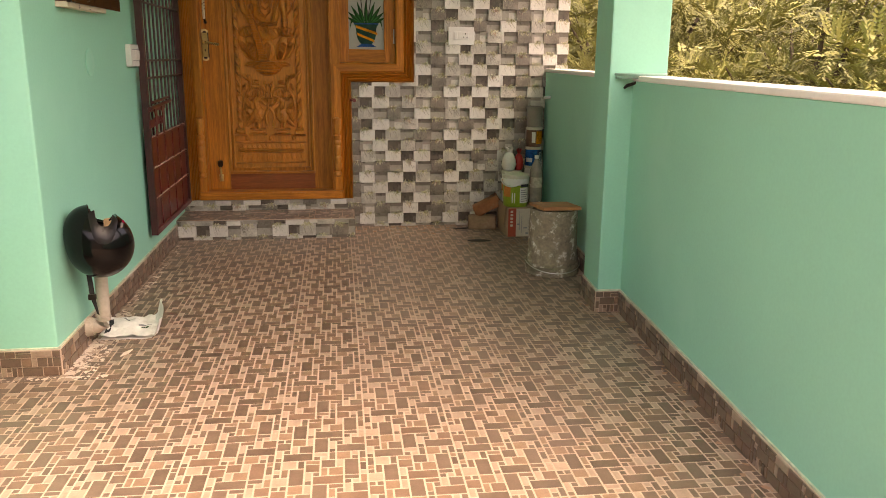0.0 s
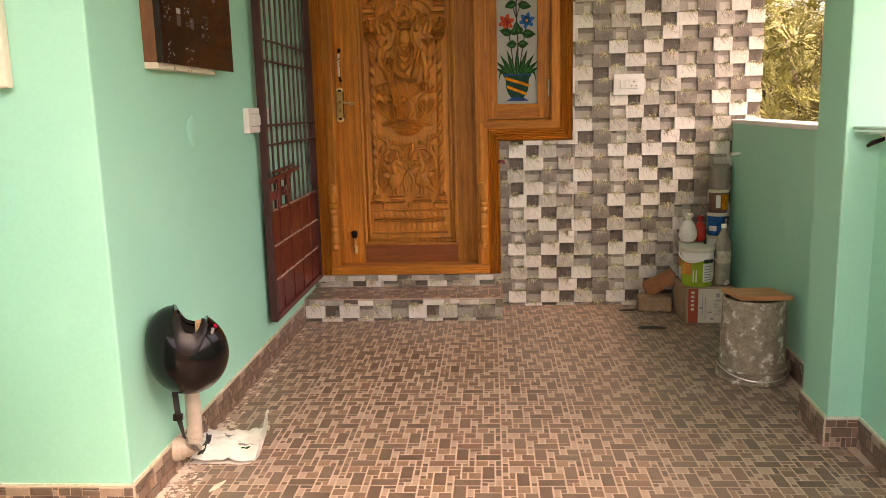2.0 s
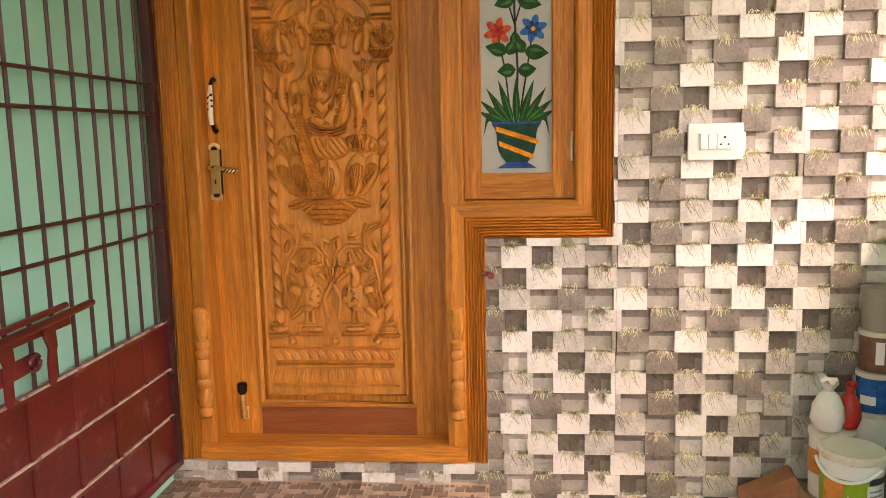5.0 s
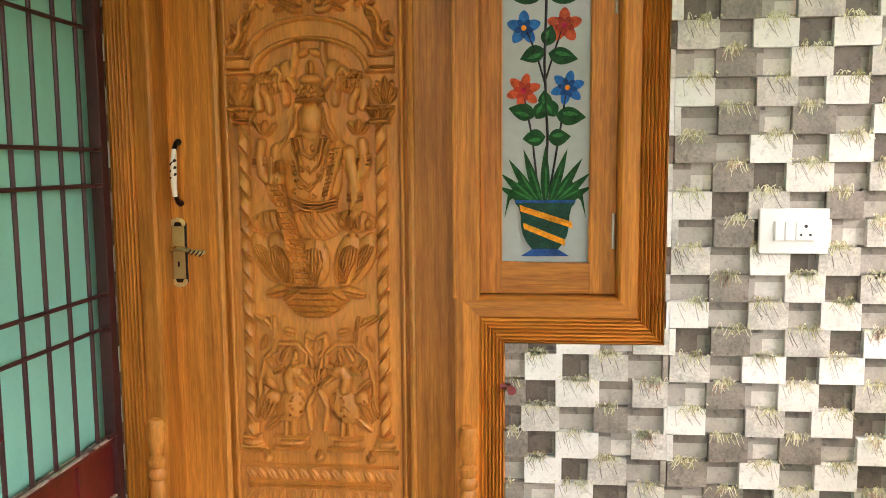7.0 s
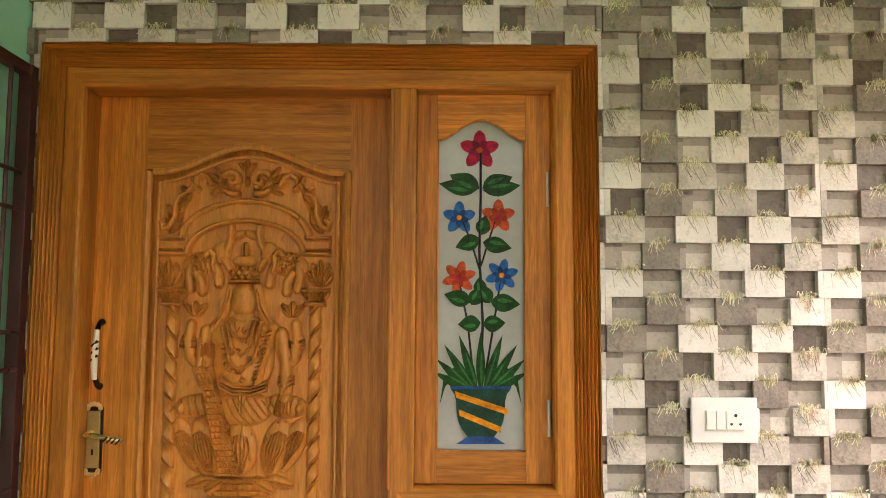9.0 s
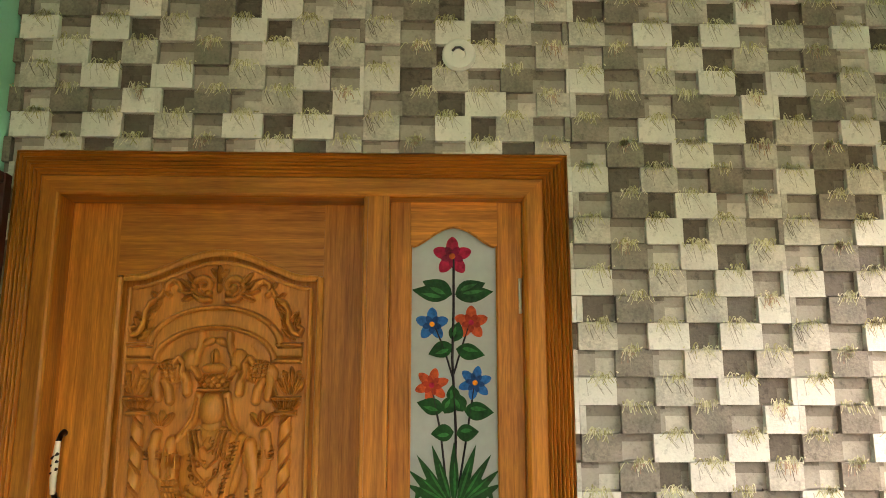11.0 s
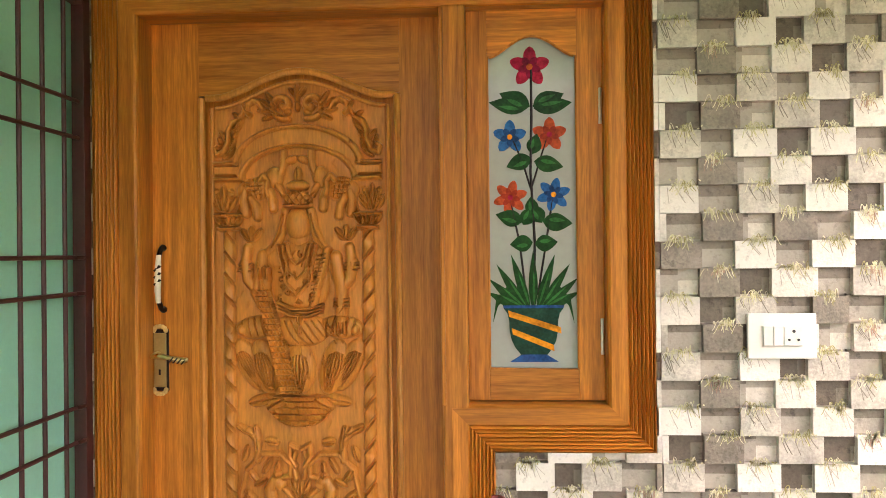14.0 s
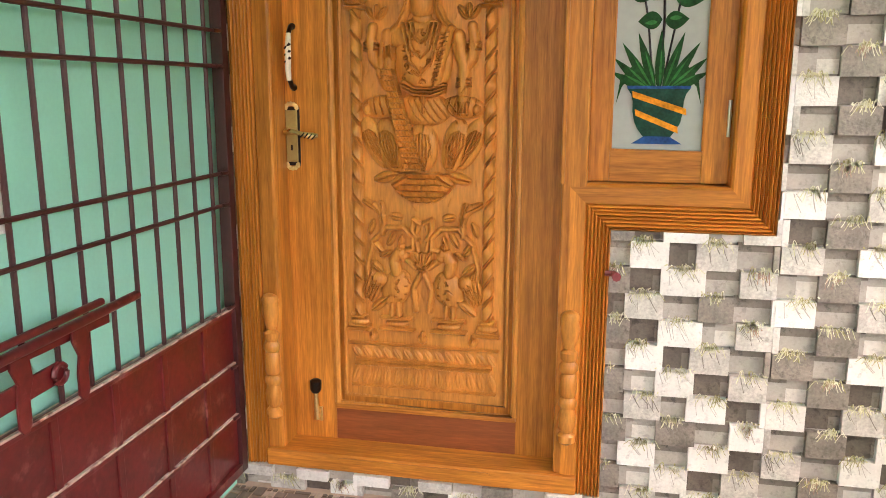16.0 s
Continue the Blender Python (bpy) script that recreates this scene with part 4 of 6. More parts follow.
for z0 in (0.868, 0.962, 1.268, 1.366, 1.69, 1.79):
    part("cross_rod", Shape().tube([(0.055, 0.011, z0), (GW - 0.03, 0.011, z0)], 0.006, 8), IRON, gate, smooth=True)
for z0 in (0.868, 0.962, 1.268, 1.366, 0.555, 0.365, 0.2):
    part("rod_end", Shape().tube([(0.075, 0.016, z0), (0.06, 0.02, z0), (0.045, 0.018, z0)], 0.006, 8), IRON, gate, smooth=True)
bolt = part("slide_bolt", Shape().tube([(0.56, 0.032, 0.725), (1.1, 0.032, 0.708)], 0.011, 10), MAROON, gate, "maroon sliding bolt with hasps", smooth=True)
part("bolt_rod", Shape().tube([(0.72, 0.05, 0.752), (1.1, 0.05, 0.742)], 0.0085, 10), MAROON, bolt, smooth=True)
part("bolt_bar", Shape().box(0.66, 1.08, 0.016, 0.024, 0.685, 0.712), MAROON, bolt, bevel=0.002)
for s0 in (0.78, 0.96):
    outline = [(s0 + a, b) for a, b in ((-0.02, 0.718), (0.02, 0.718), (0.024, 0.685), (0.006, 0.648), (0.014, 0.612), (0.014, 0.562), (0.004, 0.548), (-0.01, 0.548), (-0.02, 0.562), (-0.02, 0.615), (-0.034, 0.65), (-0.03, 0.69))]
    part("strap", Shape().prism(outline, 0.028, 0.034), MAROON, bolt, "bent flat strap of the bolt", bevel=0.0015)
s = Shape().prism([(0.84, 0.61), (1.09, 0.6), (1.09, 0.645), (0.84, 0.655), (0.815, 0.632)], 0.02, 0.027)
part("hasp", s, MAROON, bolt, bevel=0.002)
part("hasp_eye", Shape().tube([(0.85 + 0.02 * math.cos(math.tau * k / 12), 0.034, 0.632 + 0.02 * math.sin(math.tau * k / 12)) for k in range(13)], 0.006, 8), MAROON, bolt, smooth=True)


# ---- shrubs on the bank ----
LEAF = material("shrub_leaf", (0.21, 0.21, 0.058), 0.55, spread=0.6, scale=1.6, fine=14, bump=0.0, object_spread=0.25)
LEAF.node_tree.nodes["Principled BSDF"].inputs["Subsurface Weight"].default_value = 0.0
BARK = material("bark", (0.09, 0.065, 0.045), 0.9, spread=0.3, scale=8, fine=50, bump=0.5)


def shrub(seed, at, turn, size):
    rng = random.Random(seed)
    ob = thing("shrub", "sunlit yellow-green shrub on the bank", "shrub", at, "shrubs on the bank", turn=turn, built_here=False)
    s = Shape()
    clumps = []
    for k in range(11):
        a, r = math.tau * k / 11 + rng.uniform(-0.3, 0.3), rng.uniform(0.4, 1.15)
        top = (r * math.cos(a), r * math.sin(a), rng.uniform(0.9, 2.0))
        s.tube([(0, 0, -0.3), (0.25 * top[0], 0.25 * top[1], 0.4 * top[2]), (0.7 * top[0], 0.7 * top[1], 0.75 * top[2]), top], [0.05, 0.035, 0.02, 0.006], 6)
        for j in range(13):
            clumps.append((top[0] + rng.uniform(-0.5, 0.5), top[1] + rng.uniform(-0.5, 0.5), top[2] + rng.uniform(-1.1, 0.25), rng.uniform(0.13, 0.32)))
    part("trunk", s, BARK, ob, smooth=True)
    c = Shape()
    for x, y, z, r in clumps:
        for k in range(18):
            d = Vector((rng.gauss(0, 1), rng.gauss(0, 1), rng.gauss(0.35, 0.8))).normalized()
            base = Vector((x, y, z)) + d * r * rng.uniform(0.2, 0.7)
            d = (d + Vector((0, 0, rng.uniform(-0.7, 0.3)))).normalized()
            side = d.cross(Vector((rng.uniform(-0.4, 0.4), rng.uniform(-0.4, 0.4), 1))).normalized()
            up = side.cross(d)
            for q in range(6):
                p = base + d * (0.028 * q)
                for m in (-1, 1):
                    tip = p + (side * m * 0.8 + d * 0.6 + up * rng.uniform(-0.2, 0.2)).normalized() * rng.uniform(0.03, 0.056)
                    mid = (p + tip) / 2
                    w = d * 0.0125 + up * 0.005
                    c.face([p, mid - w, tip, mid + w])
    crown = new("crown", c.mesh("crown", LEAF))
    crown.parent = ob
    ob.scale = (size, size, size)
    return ob


kinds = [shrub(11, (4.3, -1.0, ground_z(4.3, -1.0)), 0, 1.0), shrub(12, (4.3, -3.4, ground_z(4.3, -3.4)), 40, 1.1), shrub(13, (4.2, 1.3, ground_z(4.2, 1.3)), 80, 1.05)]
for k, (x1, y1) in enumerate(((3.2, 3.0), (2.9, 4.8), (4.6, 4.4), (3.8, 6.4), (5.6, 6.6), (2.6, 6.9), (4.6, 8.6))):
    b = copy_thing(kinds[k % 3], pose(x1, y1, ground_z(x1, y1), 0, 0, 70 * k))
    b.scale = (1.1, 1.1, 1.2)
rng = random.Random(5)
for row, x0 in enumerate((4.3, 5.5, 7.0)):
    for k in range(8 + row * 2):
        y0 = -6.5 + (9.5 + 6 * row) * k / (7 + 2 * row) - 1.2 * row + rng.uniform(-0.4, 0.4)
        if row == 0 and min(abs(y0 + 1.0), abs(y0 + 3.4), abs(y0 - 1.3)) < 0.6:
            continue
        x1 = x0 + rng.uniform(-0.3, 0.4)
        b = copy_thing(rng.choice(kinds), pose(x1, y0, ground_z(x1, y0) - 0.1, rng.uniform(-8, 8), rng.uniform(-8, 8), rng.uniform(0, 360)))
        z1 = rng.uniform(0.85, 1.25)
        b.scale = (z1, z1, z1 * rng.uniform(0.7, 0.95))

# ---- loose things ----
def lettering(text, size, mat, parent, m):
    """Raised letters as a mesh part, laid out by the pose m in the thing's own space."""
    curve = bpy.data.curves.new("lettering", "FONT")
    curve.body, curve.size, curve.extrude, curve.align_x, curve.align_y = text, size, 0.0004, "CENTER", "CENTER"
    holder = new("lettering_source", curve)
    data = bpy.data.meshes.new_from_object(holder.evaluated_get(bpy.context.evaluated_depsgraph_get()))
    bpy.data.objects.remove(holder)
    data.materials.clear()
    data.materials.append(mat)
    ob = new("lettering", data)
    ob.parent, ob.matrix_basis = parent, m
    return ob


PLASTIC_WHITE = material("white_plastic", (0.74, 0.73, 0.7), 0.4, spread=0.05, scale=8, bump=0.03)
INK = material("dark_ink", (0.03, 0.03, 0.035), 0.5, spread=0.1)
GREY_INK = material("grey_ink", (0.25, 0.25, 0.26), 0.6, spread=0.1)

# switch plate by the window
sw = thing("switch_plate", "white switch and socket plate on the tiled wall", "switch", (0.766, -0.013, 1.28))
part("back_plate", Shape().box(0.676, 0.856, -0.026, -0.012, 1.281, 1.402), PLASTIC_WHITE, sw, bevel=0.004)
part("module_frame", Shape().box(0.713, 0.82, -0.029, -0.025, 1.315, 1.37), PLASTIC_WHITE, sw, bevel=0.001)
for x0 in (0.715, 0.7415):
    part("switch_key", Shape().prism([(x0, 1.317), (x0 + 0.024, 1.317), (x0 + 0.024, 1.368), (x0, 1.368)], -0.034, -0.028), PLASTIC_WHITE, sw, bevel=0.002)
socket = part("socket", Shape().box(0.769, 0.818, -0.033, -0.028, 1.317, 1.368), PLASTIC_WHITE, sw, bevel=0.002)
for dx, dz, r in ((0, 0.013, 0.0045), (-0.012, -0.01, 0.0035), (0.012, -0.01, 0.0035)):
    s = Shape().lathe([(r, 0), (r, 0.001)], 10)
    s.v = [(0.7935 + a, -0.0334 - c, 1.3425 + dz + b + 0 * dx) for a, b, c in s.v]
    s.v = [(a + dx, b, c) for a, b, c in s.v]
    part("pin_hole", s, INK, socket)
sw.location.y -= 0.012

# switch board behind the gate
sb = thing("switch_board", "white switch board on the green wall behind the gate", "switch", (LEFT, -1.12, 1.13))
part("back_plate", Shape().box(LEFT, LEFT + 0.028, -1.29, -0.95, 1.137, 1.25), PLASTIC_WHITE, sb, bevel=0.004)
for z0 in (1.165, 1.222):
    part("slot", Shape().box(LEFT + 0.0275, LEFT + 0.0295, -1.26, -0.98, z0, z0 + 0.003), GREY_INK, sb)
for k in range(5):
    part("switch_key", Shape().box(LEFT + 0.027, LEFT + 0.033, -1.2 + 0.04 * k, -1.165 + 0.04 * k, 1.172, 1.218), PLASTIC_WHITE, sb, bevel=0.002)

# round cover plates
s = Shape().lathe([(0.058, 0), (0.058, 0.004), (0.05, 0.007), (0.0, 0.007)], 28)
s.v = [(LEFT + c, -1.916 + a, 1.163 + b) for a, b, c in s.v]
single("junction_cover", s, GREEN, "round junction cover painted over in mint green", "cover plate", (LEFT, -1.916, 1.105), smooth=True)
rose = thing("ceiling_rose", "white round lamp base high on the tiled wall", "lamp base", (0.125, -0.013, 2.64))
s = Shape().lathe([(0.05, 0), (0.05, 0.008), (0.044, 0.015), (0.02, 0.016), (0.018, 0.012), (0.0, 0.012)], 28)
s.v = [(0.125 + a, -0.012 - c, 2.686 + b) for a, b, c in s.v]
part("base_disc", s, PLASTIC_WHITE, rose, smooth=True)
part("wire_hook", Shape().tube([(0.105 + 0.0, -0.027, 2.694), (0.115, -0.032, 2.703), (0.128, -0.032, 2.704), (0.14, -0.028, 2.697)], 0.0035, 6), INK, rose, smooth=True)
rose.location.y -= 0.013
s = Shape().tube([(1.372, -0.215, 0.932), (1.325, -0.217, 0.93)], 0.0095, 12)
single("pipe_stub", s, PLASTIC_WHITE, "short white plastic pipe stub in the parapet", "pipe", (1.37, -0.215, 0.922), smooth=True)

# glossy dark cabinet on the green wall
ACRYLIC = material("black_acrylic", (0.012, 0.009, 0.008), 0.04, spread=0.1, bump=0.0, specular=0.7)
CAB_WOOD = material("cabinet_veneer", (0.17, 0.065, 0.026), 0.35, spread=0.25, scale=4, fine=40, stretch=(8, 8, 0.8))
cab = thing("wall_cabinet", "dark wall cabinet with a glossy black front on the green wall", "cabinet", (LEFT, -1.92, 1.385))
part("body", Shape().box(LEFT, LEFT + 0.05, -2.29, -1.62, 1.4, 2.15), CAB_WOOD, cab, bevel=0.002)
part("door", Shape().box(LEFT + 0.05, LEFT + 0.064, -2.29, -1.575, 1.395, 2.15), ACRYLIC, cab, "glossy black door", bevel=0.0015)
FX = LEFT + 0.064
rng = random.Random(31)
PRINT_TONES = [material("print_" + name, color, 0.12, spread=0.2, scale=9, bump=0.0) for name, color in (("ash", (0.1, 0.078, 0.07)), ("smoke", (0.045, 0.034, 0.03)), ("umber", (0.028, 0.02, 0.017)), ("pearl", (0.32, 0.27, 0.25)))]
SQUARES = [[Shape().box(-0.001, 0.0005, 0, w, 0, h).mesh("printed_square", tone) for w, h in ((0.018, 0.036), (0.034, 0.036), (0.036, 0.018), (0.016, 0.026))] for tone in PRINT_TONES]
oc = ORIGIN[cab.name]
for i in range(17):
    for j in range(18):
        if rng.random() < 0.55:
            continue
        b = new("printed_square", rng.choice(rng.choices(SQUARES, (1.0, 3, 4, 0.5))[0]))
        b.parent, b.location = cab, (FX - oc[0], -2.268 + 0.0405 * i - oc[1], 1.402 + 0.041 * j - oc[2])
s = Shape()
for cy, cz in ((-2.23, 1.58), (-2.04, 1.56), (-1.88, 1.54), (-2.22, 1.42), (-2.05, 1.41), (-2.22, 1.73), (-1.7, 1.74), (-2.04, 1.86), (-1.84, 1.98), (-2.2, 1.95)):
    for q in range(16):
        y0, z0 = cy + rng.uniform(-0.035, 0.035), cz + rng.uniform(-0.045, 0.045)
        s.box(FX - 0.001, FX + 0.0009, y0, y0 + 0.0045, z0, z0 + 0.0045)
tagged(part("printed_dots", s, PRINT_TONES[3], cab, "pale printed dots"), kind="stuff")
s = Shape().box(FX + 0.012, FX + 0.022, -2.14, -2.1, 1.675, 1.9).box(FX + 0.012, FX + 0.022, -1.885, -1.865, 1.675, 1.9).box(FX + 0.012, FX + 0.022, -2.1, -1.885, 1.68, 1.693)
s.box(FX - 0.001, FX + 0.013, -2.13, -2.11, 1.7, 1.72).box(FX - 0.001, FX + 0.013, -1.882, -1.868, 1.7, 1.72)
part("handle", s, STEEL, cab, "satin steel frame handle", bevel=0.0015)
part("edge_strip", Shape().box(LEFT + 0.048, LEFT + 0.066, -2.3, -2.288, 1.395, 2.15), BLACK_METAL, cab, "thin dark edge")
part("base_board", Shape().box(LEFT, LEFT + 0.048, -2.29, -1.76, 1.378, 1.398), material("raw_board", (0.6, 0.54, 0.42), 0.7, spread=0.1), cab, "pale raw board under the cabinet", bevel=0.002)

# framed panel on the wall face
ID = material("panel_print", (0.62, 0.64, 0.62), 0.4, spread=0.12, scale=10)
meter = thing("meter_panel", "cream plastic panel with a dark window and printed label", "panel", (-1.68, -2.65, 1.31))
part("panel_frame", Shape().box(-1.96, -1.397, -2.685, -2.65, 1.312, 1.95), material("cream_plastic", (0.68, 0.63, 0.52), 0.45, spread=0.06), meter, bevel=0.008)
label_part = part("label_sheet", Shape().box(-1.92, -1.438, -2.688, -2.684, 1.352, 1.91), ID, meter, "printed grey-white label")
part("dark_window", Shape().box(-1.86, -1.497, -2.691, -2.686, 1.412, 1.86), material("dark_glass", (0.02, 0.022, 0.018), 0.08, spread=0.1, bump=0.0), meter, "dark glass window")
for k in range(6):
    part("text_bar", Shape().box(-1.478, -1.452, -2.6895, -2.6875, 1.43 + 0.07 * k, 1.48 + 0.07 * k), material("violet_ink", (0.05, 0.04, 0.2), 0.5) if k == 0 else bpy.data.materials["violet_ink"], label_part)
for k in range(4):
    part("text_bar", Shape().box(-1.87 + 0.1 * k, -1.81 + 0.1 * k, -2.6895, -2.6875, 1.372, 1.398 - 0.006 * (k % 2)), GREY_INK, label_part)
part("latch_slot", Shape().box(-1.54, -1.5, -2.6875, -2.684, 1.328, 1.336), INK, meter)

# plastic tray on the column
TRAY = material("clear_green_plastic", (0.36, 0.55, 0.46), 0.15, spread=0.1, scale=5, bump=0.05)
TRAY.node_tree.nodes["Principled BSDF"].inputs["Transmission Weight"].default_value = 0.35
tray = thing("corner_tray", "translucent pale green plastic tray on the column front", "tray", (1.285, YF - 0.05, 1.1))
arc = [(1.165 + 0.115 + 0.118 * math.cos(math.pi + math.pi * k / 20), YF - 0.085 * math.sin(math.pi * k / 20)) for k in range(21)]
s = Shape().slab(arc, 1.112, 1.118)
s.rings([[(x, y, z) for x, y in arc] for z in (1.115, 1.13)], close=False)
part("tray_base", s, TRAY, tray, smooth=True)
part("tray_lip", Shape().tube([(x, y, 1.13) for x, y in arc], 0.006, 8), material("tray_edge", (0.2, 0.36, 0.3), 0.3), tray, smooth=True)
part("tray_bracket", Shape().tube([(1.3, YF - 0.01, 1.098), (1.25, YF - 0.03, 1.094), (1.205, YF - 0.035, 1.08), (1.2, YF - 0.02, 1.07)], [0.004, 0.007, 0.008, 0.006], 8), BLACK_METAL, tray, "dark bent bracket", smooth=True)

# helmet on a drain pipe
PVC = material("dirty_pvc", (0.5, 0.42, 0.34), 0.55, spread=0.15, scale=14, fine=70, bump=0.15, stain=(0.42, 0.3, 0.2), stain_scale=9)
pipe = thing("drain_pipe", "dirty white plastic drain pipe bent up from the wall", "pipe", (-1.09, -2.33, 0.0))
part("riser", Shape().tube([(-1.09, -2.33, 0.11), (-1.088, -2.332, 0.2), (-1.086, -2.335, 0.315)], 0.026, 14), PVC, pipe, smooth=True)
part("elbow", Shape().tube([(-1.165, -2.33, 0.085), (-1.12, -2.33, 0.085), (-1.098, -2.33, 0.095), (-1.09, -2.33, 0.13)], 0.032, 14), PVC, pipe, smooth=True)
part("mortar", Shape().tube([(-1.16, -2.33, 0.082), (-1.13, -2.33, 0.08)], [0.045, 0.036], 12), PLASTER, pipe, "mortar collar", smooth=True)
SHELL = material("black_helmet_shell", (0.004, 0.003, 0.003), 0.16, spread=0.2, scale=6, bump=0.01, coat=0.0, specular=0.28)
LINER = material("helmet_liner", (0.02, 0.018, 0.017), 0.9, spread=0.2, scale=40, bump=0.3)
helmet = thing("helmet", "glossy black motorcycle helmet resting on the drain pipe", "helmet", (-1.048, -2.43, 0.325))
HC = Vector((-1.046, -2.43, 0.462))
FACE = Vector((0.2, -0.1, 0.97)).normalized()
ACROSS = Vector((-0.9, -0.3, 0.1)).cross(FACE).cross(FACE).normalized()
ALONG = FACE.cross(ACROSS)


def helmet_point(turn, tilt, r):
    """A place on the shell, taller on the lobe that leans on the wall."""
    d = math.cos(tilt) * FACE + math.sin(tilt) * (math.cos(turn) * ACROSS + math.sin(turn) * ALONG)
    tall = 0.27 * max(0.0, d.dot(Vector((-0.55, 0.0, 0.83)))) ** 4 - 0.03 * max(0.0, d.dot(Vector((0.6, 0.4, 0.68)))) ** 3
    return HC + Vector((d.x * 0.98, d.y * 1.02, d.z * 1.04)) * r * (1 + tall)


def port(turn, wide, long):
    """Edge of the visor port, a long rounded slot across the face."""
    return (abs(math.cos(turn) / wide) ** 3 + abs(math.sin(turn) / long) ** 3) ** (-1 / 3)


def helmet_shell(r, wide, long):
    return [[helmet_point(math.tau * i / 72, port(math.tau * i / 72, wide, long) + (math.pi - port(math.tau * i / 72, wide, long)) * min(j / 30, 0.999), r) for i in range(72)] for j in range(31)]


part("shell", Shape().rings(helmet_shell(0.13, 0.4, 1.15), caps=False), SHELL, helmet, smooth=True)
part("liner", Shape().rings(helmet_shell(0.117, 0.36, 1.11), caps=False), LINER, helmet, "dark padded liner", smooth=True)
part("rim", Shape().rings([[helmet_point(math.tau * i / 72, port(math.tau * i / 72, 0.4, 1.15) + t, r) for i in range(72)] for t, r in ((0.03, 0.1305), (0.0, 0.132), (-0.02, 0.1305), (-0.02, 0.116), (0.02, 0.114))], caps=False), SHELL, helmet, "black rubber rim round the visor port", smooth=True)
part("visor", Shape().rings([[helmet_point(radians(212 + 116 * i / 28), port(radians(212 + 116 * i / 28), 0.4, 1.15) * q, r) for i in range(29)] for q, r in ((1.06, 0.1325), (0.97, 0.1345), (0.8, 0.1355), (0.62, 0.1355), (0.6, 0.133))], close=False), material("smoked_visor", (0.012, 0.009, 0.009), 0.3, spread=0.2, scale=8, bump=0.0, specular=0.25), helmet, "smoked dark visor across the port", smooth=True)
part("red_mark", Shape().tube([helmet_point(radians(-8), 0.62, 0.1305), helmet_point(radians(-14), 0.68, 0.1305)], 0.005, 8), RED_PAINT, helmet, smooth=True)
part("vent", Shape().tube([helmet_point(radians(-28), 0.66, 0.131), helmet_point(radians(-42), 0.76, 0.131)], [0.006, 0.004], 8), material("silver_vent", (0.2, 0.17, 0.17), 0.35), helmet, "small grey vent", smooth=True)
part("chin_strap", Shape().rings([[(-1.105 + 0.0, -2.45, 0.34), (-1.085, -2.452, 0.34), (-1.085, -2.456, 0.34), (-1.105, -2.454, 0.34)], [(-1.098, -2.455, 0.25), (-1.078, -2.457, 0.25), (-1.078, -2.461, 0.25), (-1.098, -2.459, 0.25)], [(-1.075, -2.46, 0.18), (-1.067, -2.462, 0.175), (-1.067, -2.466, 0.175), (-1.075, -2.464, 0.18)]]), LINER, helmet, "hanging black chin strap")
part("buckle", Shape().box(-1.104, -1.074, -2.466, -2.45, 0.238, 0.262), BLACK_METAL, helmet, bevel=0.003)
card = Shape().rings([[(-1.055, -2.34, 0.5), (-1.005, -2.35, 0.5), (-1.005, -2.352, 0.5), (-1.055, -2.342, 0.5)], [(-1.053, -2.335, 0.545), (-0.992, -2.345, 0.556), (-0.992, -2.347, 0.556), (-1.053, -2.337, 0.545)]])
part("tucked_packet", card, material("orange_packet", (0.75, 0.46, 0.26), 0.4, spread=0.4, scale=30), helmet, "orange printed packet tucked inside")

# crumpled packet on the floor
PAPER = material("crumpled_wrapper", (0.82, 0.8, 0.75), 0.55, spread=0.12, scale=12, fine=60, bump=0.3, stain=(0.3, 0.28, 0.26), stain_scale=16, stain_cut=0.64)
wrap = thing("crumpled_wrapper", "crumpled off-white printed sack lying on the floor", "wrapper", (-1.0, -2.15, 0))
s = Shape()
NX, NY = 26, 22
def fold(i, j, lift):
    u, v = i / NX, j / NY
    x = -1.14 + 0.285 * u + 0.012 * math.sin(5 * v) - 0.02 * v
    y = -2.275 + 0.26 * v + 0.02 * noise.noise(Vector((u * 4, v * 4, 2)))
    z = 0.012 + 0.018 * abs(noise.noise(Vector((u * 5, v * 5, 7)))) + 0.015 * max(0, noise.noise(Vector((u * 11, v * 11, 3)))) + 0.085 * min(1.0, max(0.0, u * 1.0 + v * 0.12 - 0.86) / 0.2) ** 1.1 + 0.02 * math.sin(math.pi * v) * (1 - u)
    return (x - 0.03 * max(0, u - 0.8) / 0.2, y, z + lift)
s.rings([[fold(i, j, 0) for i in range(NX + 1)] for j in range(NY + 1)], close=False)
s.rings([[(p[0], p[1], 0.001 if i < NX * 0.8 else p[2] - 0.006) for i, p in ((i, fold(i, j, 0)) for i in range(NX + 1))] for j in range(NY + 1)], close=False)
part("sheet", s, PAPER, wrap, smooth=True)
def ribbon(u0, u1, v0, v1, mat, name):
    t = Shape()
    n = 8
    t.rings([[fold(NX * (u0 + (u1 - u0) * i / n), NY * (v0 + (v1 - v0) * j / n), 0.0015) for i in range(n + 1)] for j in range(n + 1)], close=False)
    part(name, t, mat, wrap, smooth=True)
ribbon(0.06, 0.13, 0.1, 0.75, INK, "black_band")
ribbon(0.3, 0.42, 0.72, 0.78, INK, "text_bar")
ribbon(0.3, 0.38, 0.64, 0.69, GREY_INK, "text_bar")
ribbon(0.55, 0.66, 0.3, 0.36, LEAF_PAINT, "text_bar")
ribbon(0.5, 0.7, 0.4, 0.44, GREY_INK, "text_bar")

